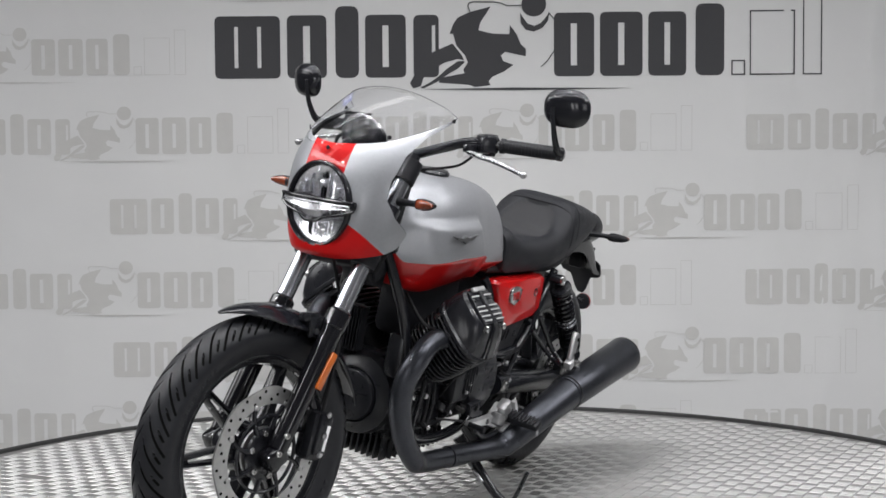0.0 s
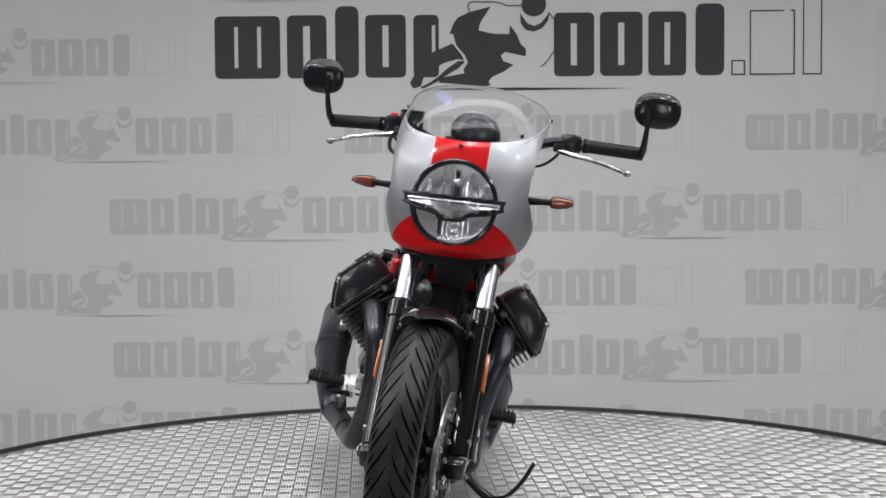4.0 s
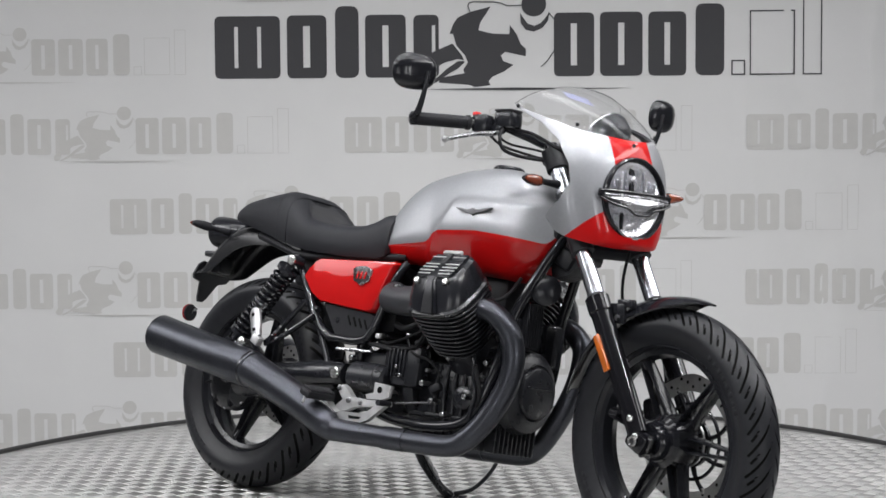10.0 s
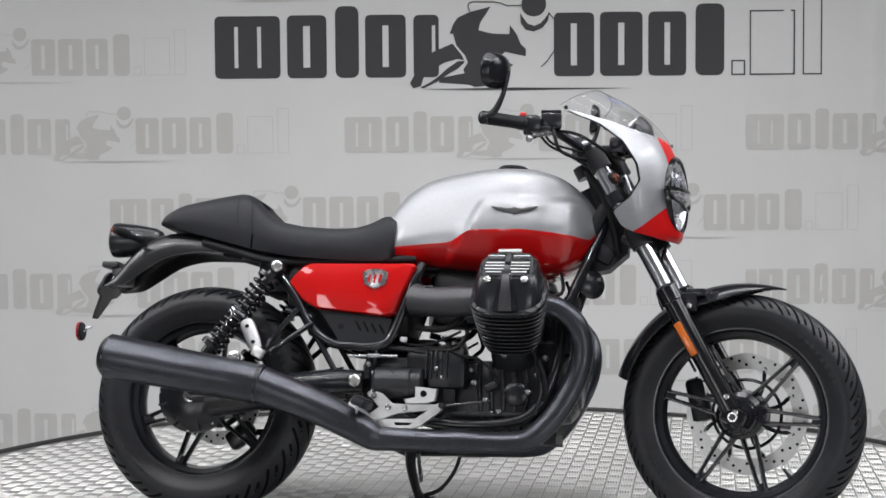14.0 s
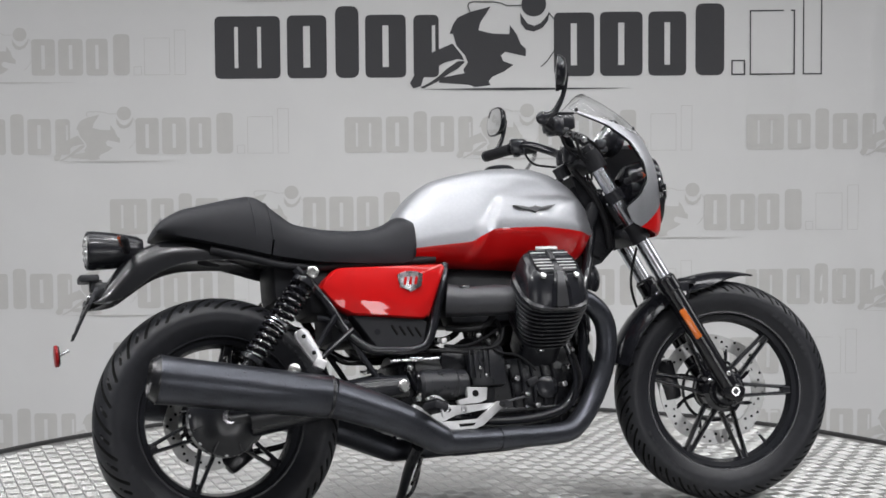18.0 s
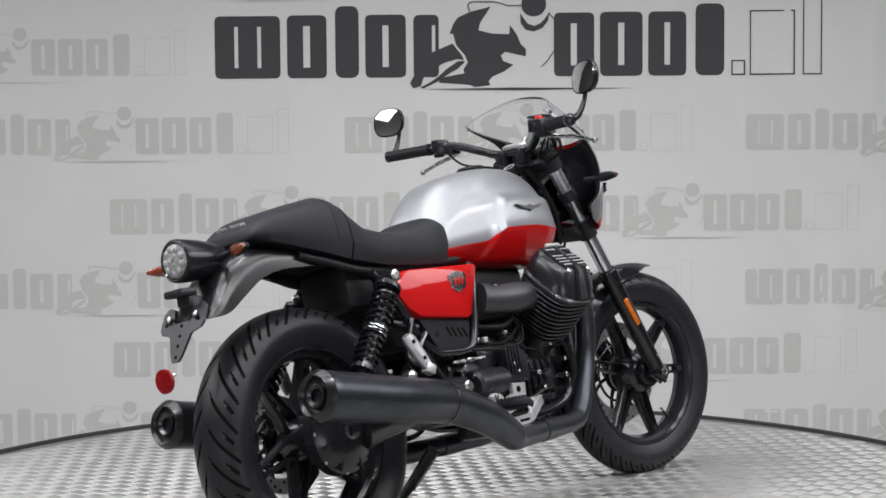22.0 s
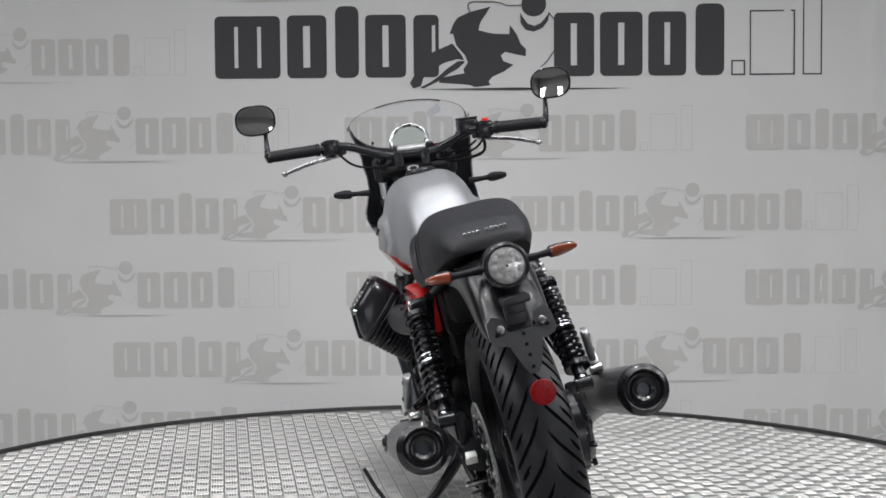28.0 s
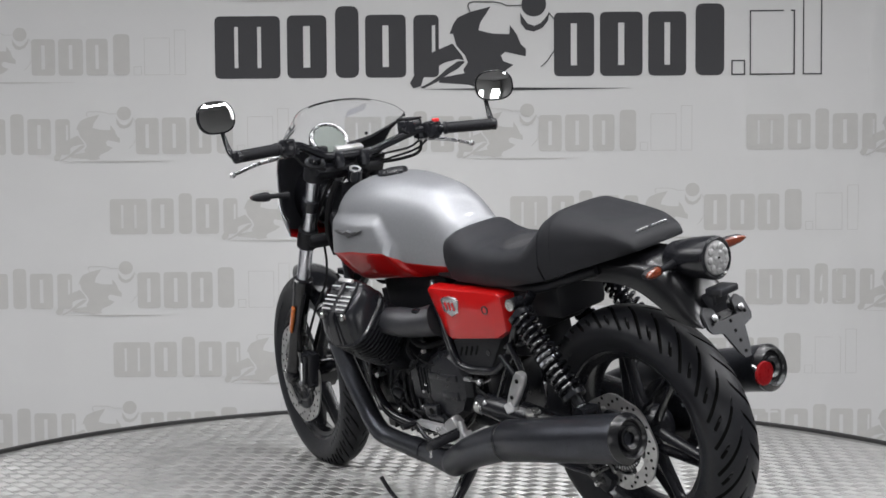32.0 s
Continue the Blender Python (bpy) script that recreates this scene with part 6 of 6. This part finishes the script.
part("battery_box", rbox(-0.33, 0, 0.645, 0.20, 0.19, 0.13, 0.02), BLACK_MATT, bike, "black battery box")
part("airbox", rbox(-0.23, 0, 0.60, 0.30, 0.17, 0.20, 0.03), BLACK_MATT, bike, "black airbox")
part("tank_filler", rbox(0.12, 0, 0.62, 0.30, 0.10, 0.16, 0.03), BLACK_MATT, bike, "black filler box under the tank")

# footrests and foot controls
for sy in (1, -1):
    y = 0.172 * sy
    hanger_ = part("footrest_hanger", joined(prism([(-0.163, 0.340), (-0.142, 0.348), (-0.128, 0.344), (-0.100, 0.318), (-0.050, 0.316), (0.032, 0.318), (0.036, 0.306), (-0.030, 0.298), (-0.085, 0.292), (-0.120, 0.278), (-0.150, 0.274), (-0.158, 0.290), (-0.135, 0.308)], y, y + 0.018 * sy, 0.004)), ALLOY, bike, "cast alloy footrest hanger")
    if sy > 0:
        for (x, z), (w, h), q in (((-0.150, 0.330), (0.050, 0.050), 30), ((-0.118, 0.306), (0.048, 0.036), -20), ((-0.172, 0.300), (0.036, 0.044), 10)):
            part("hanger_casting", rbox(x, 0.196, z, w, 0.036, h, 0.010, Matrix.Rotation(radians(q), 3, "Y")), PEG_ALLOY, hanger_)
        part("link_arm", tube([(-0.188, 0.205, 0.352), (-0.196, 0.210, 0.325), (-0.190, 0.212, 0.292)], [0.008, 0.009, 0.007], 10, 4), ALLOY, hanger_)
    part("hanger_plate", prism([(-0.043, 0.365), (0.017, 0.360), (0.012, 0.328), (-0.010, 0.320), (-0.068, 0.318), (-0.072, 0.330), (-0.043, 0.336)], 0.156 * sy, 0.170 * sy, 0.004), ALLOY if sy < 0 else BLACK_SATIN, hanger_)
    # dark dot for the shade in the plate's hole
    part("plate_hole", lathe([(0, 0.009), (0.002, 0.009), (0.003, 0.004)], (-0.020, 0.169 * sy, 0.346), (0, sy, 0), 12), RECESS_SHADE, hanger_)
    for p in ((-0.108, 0.308), (-0.064, 0.306), (-0.148, 0.338)):
        part("hanger_bolt", lathe([(0, 0.008), (0.004, 0.008), (0.005, 0.004)], (p[0], y + 0.018 * sy, p[1]), (0, sy, 0), 10), STEEL, hanger_)
    part("peg_mount", prism([(-0.205, 0.326), (-0.190, 0.318), (-0.150, 0.282), (-0.128, 0.272), (-0.140, 0.262), (-0.165, 0.272), (-0.215, 0.305)], 0.19 * sy, 0.215 * sy, 0.004), ALLOY, hanger_)
    turn = Matrix.Rotation(radians(24), 3, "Y")
    peg = part("footpeg", rbox(-0.165, 0.255 * sy, 0.312, 0.038, 0.105, 0.022, 0.007, turn), BLACK_MATT, bike, "black rubber footpeg")
    for k in range(8):
        part("peg_ridge", rbox(-0.160, (0.212 + 0.0118 * k) * sy, 0.324, 0.034, 0.006, 0.007, 0.002, turn), BLACK_MATT, peg)
    part("peg_tip", lathe([(0, 0.005), (0.012, 0.004), (0.022, 0.003)], (-0.165, 0.300 * sy, 0.304), (0, 0.3 * sy, -1), 8), STEEL, peg)
    if sy < 0:
        blade = [(-0.142, 0.276), (-0.136, 0.258), (-0.110, 0.252), (-0.040, 0.253), (-0.018, 0.260), (0.040, 0.304), (0.040, 0.316), (0.028, 0.320), (-0.032, 0.278), (-0.096, 0.276)]
        pedal = part("brake_pedal", prism(blade, -0.192, -0.206, 0.003), ALLOY, bike, "cast alloy brake pedal")
        # near-black strip painted as the shaded slot
        part("pedal_slot", prism([(-0.088, 0.268), (-0.084, 0.260), (-0.046, 0.261), (-0.040, 0.268)], -0.2055, -0.2068, 0.0004), RECESS_SHADE, pedal)
    else:
        pedal = part("shift_lever", tube([(-0.134, 0.196 * sy, 0.267), (-0.095, 0.198 * sy, 0.264), (-0.050, 0.198 * sy, 0.266), (-0.010, 0.198 * sy, 0.278), (0.018, 0.196 * sy, 0.302), (0.036, 0.19 * sy, 0.312)], [0.007, 0.0085, 0.008, 0.007, 0.006, 0.006], 10, 4), BLACK_SATIN, bike, "black shift lever")
    part("lever_pad", tube([(0.036, 0.185 * sy, 0.312), (0.040, 0.235 * sy, 0.312)], 0.008, 10, 0), BLACK_MATT, pedal)

# side stand
stand = part("side_stand", tube([(-0.10, 0.095, 0.225), (-0.113, 0.148, 0.172), (-0.112, 0.23, 0.105), (-0.108, 0.28, 0.078)], [0.018, 0.015, 0.013, 0.015], 12, 4), BLACK_SATIN, bike, "black side stand")
part("stand_foot", rbox(-0.105, 0.288, 0.076, 0.075, 0.055, 0.008, 0.003, Matrix.Rotation(radians(13.1), 3, "X")), BLACK_SATIN, stand)
part("stand_tang", tube([(-0.095, 0.285, 0.085), (-0.055, 0.315, 0.105), (-0.02, 0.345, 0.160), (-0.005, 0.366, 0.224)], [0.007, 0.006, 0.006, 0.006], 8, 4), BLACK_SATIN, stand)
part("stand_spring", tube([(-0.085, 0.11, 0.20), (-0.09, 0.2, 0.125)], 0.006, 8, 0), STEEL, stand)

# cables and hoses
for pts, r, m in (([(0.33, -0.20, 1.050), (0.345, -0.17, 1.032), (0.39, -0.11, 1.020), (0.44, -0.05, 1.0), (0.46, 0.0, 0.95)], 0.0034, STEER),
                  ([(0.322, -0.222, 1.050), (0.342, -0.19, 1.024), (0.385, -0.12, 1.004), (0.43, -0.06, 0.985), (0.44, -0.02, 0.90)], 0.0036, STEER),
                  ([(0.31, 0.21, 1.06), (0.33, 0.17, 1.02), (0.38, 0.10, 1.0), (0.44, 0.04, 0.98), (0.44, 0.0, 0.90)], 0.0036, STEER),
                  ([(0.352, -0.205, 1.066), (0.362, -0.222, 1.045), (0.372, -0.215, 1.012), (0.392, -0.165, 0.998), (0.43, -0.09, 0.992)], 0.0048, STEER),
                  ([(0.34, -0.16, 1.07), (0.40, -0.15, 1.06), (0.46, -0.10, 1.02), (0.47, 0.0, 0.98)], 0.0045, STEER),
                  ([(0.44, 0.05, 0.96), (0.50, 0.075, 0.86), (0.555, 0.082, 0.76), (0.605, 0.086, 0.68), (0.622, 0.100, 0.60), (0.655, 0.118, 0.50), (0.672, 0.116, 0.42)], 0.005, STEER),
                  ([(0.60, 0.03, 0.78), (0.575, 0.035, 0.70), (0.57, 0.05, 0.63), (0.60, 0.08, 0.55), (0.66, 0.10, 0.43)], 0.004, STEER),
                  ([(-0.10, -0.135, 0.47), (-0.02, -0.145, 0.465), (0.06, -0.15, 0.47), (0.09, -0.14, 0.52)], 0.004, None),
                  ([(0.26, -0.12, 0.30), (0.30, -0.14, 0.36), (0.28, -0.15, 0.44)], 0.006, None)):
    part("cable", tube(pts, r, 8, 6), CABLE, bike, "black cable", m)


# ---- motions ----
def motions():
    rows_table, rows_bike = [], []
    for k in range(33):
        t = float(k)
        turn = math.degrees(0.134864 * (t - 16) + 0.00475 * ((t - 16) / 16) ** 2)
        spin = pose(0, 0, 0, 0, 0, turn)
        rows_table.append((t, spin))
        rows_bike.append((t, spin @ LEAN))
    walk(turntable, rows_table)
    walk(bike, rows_bike)


motions()
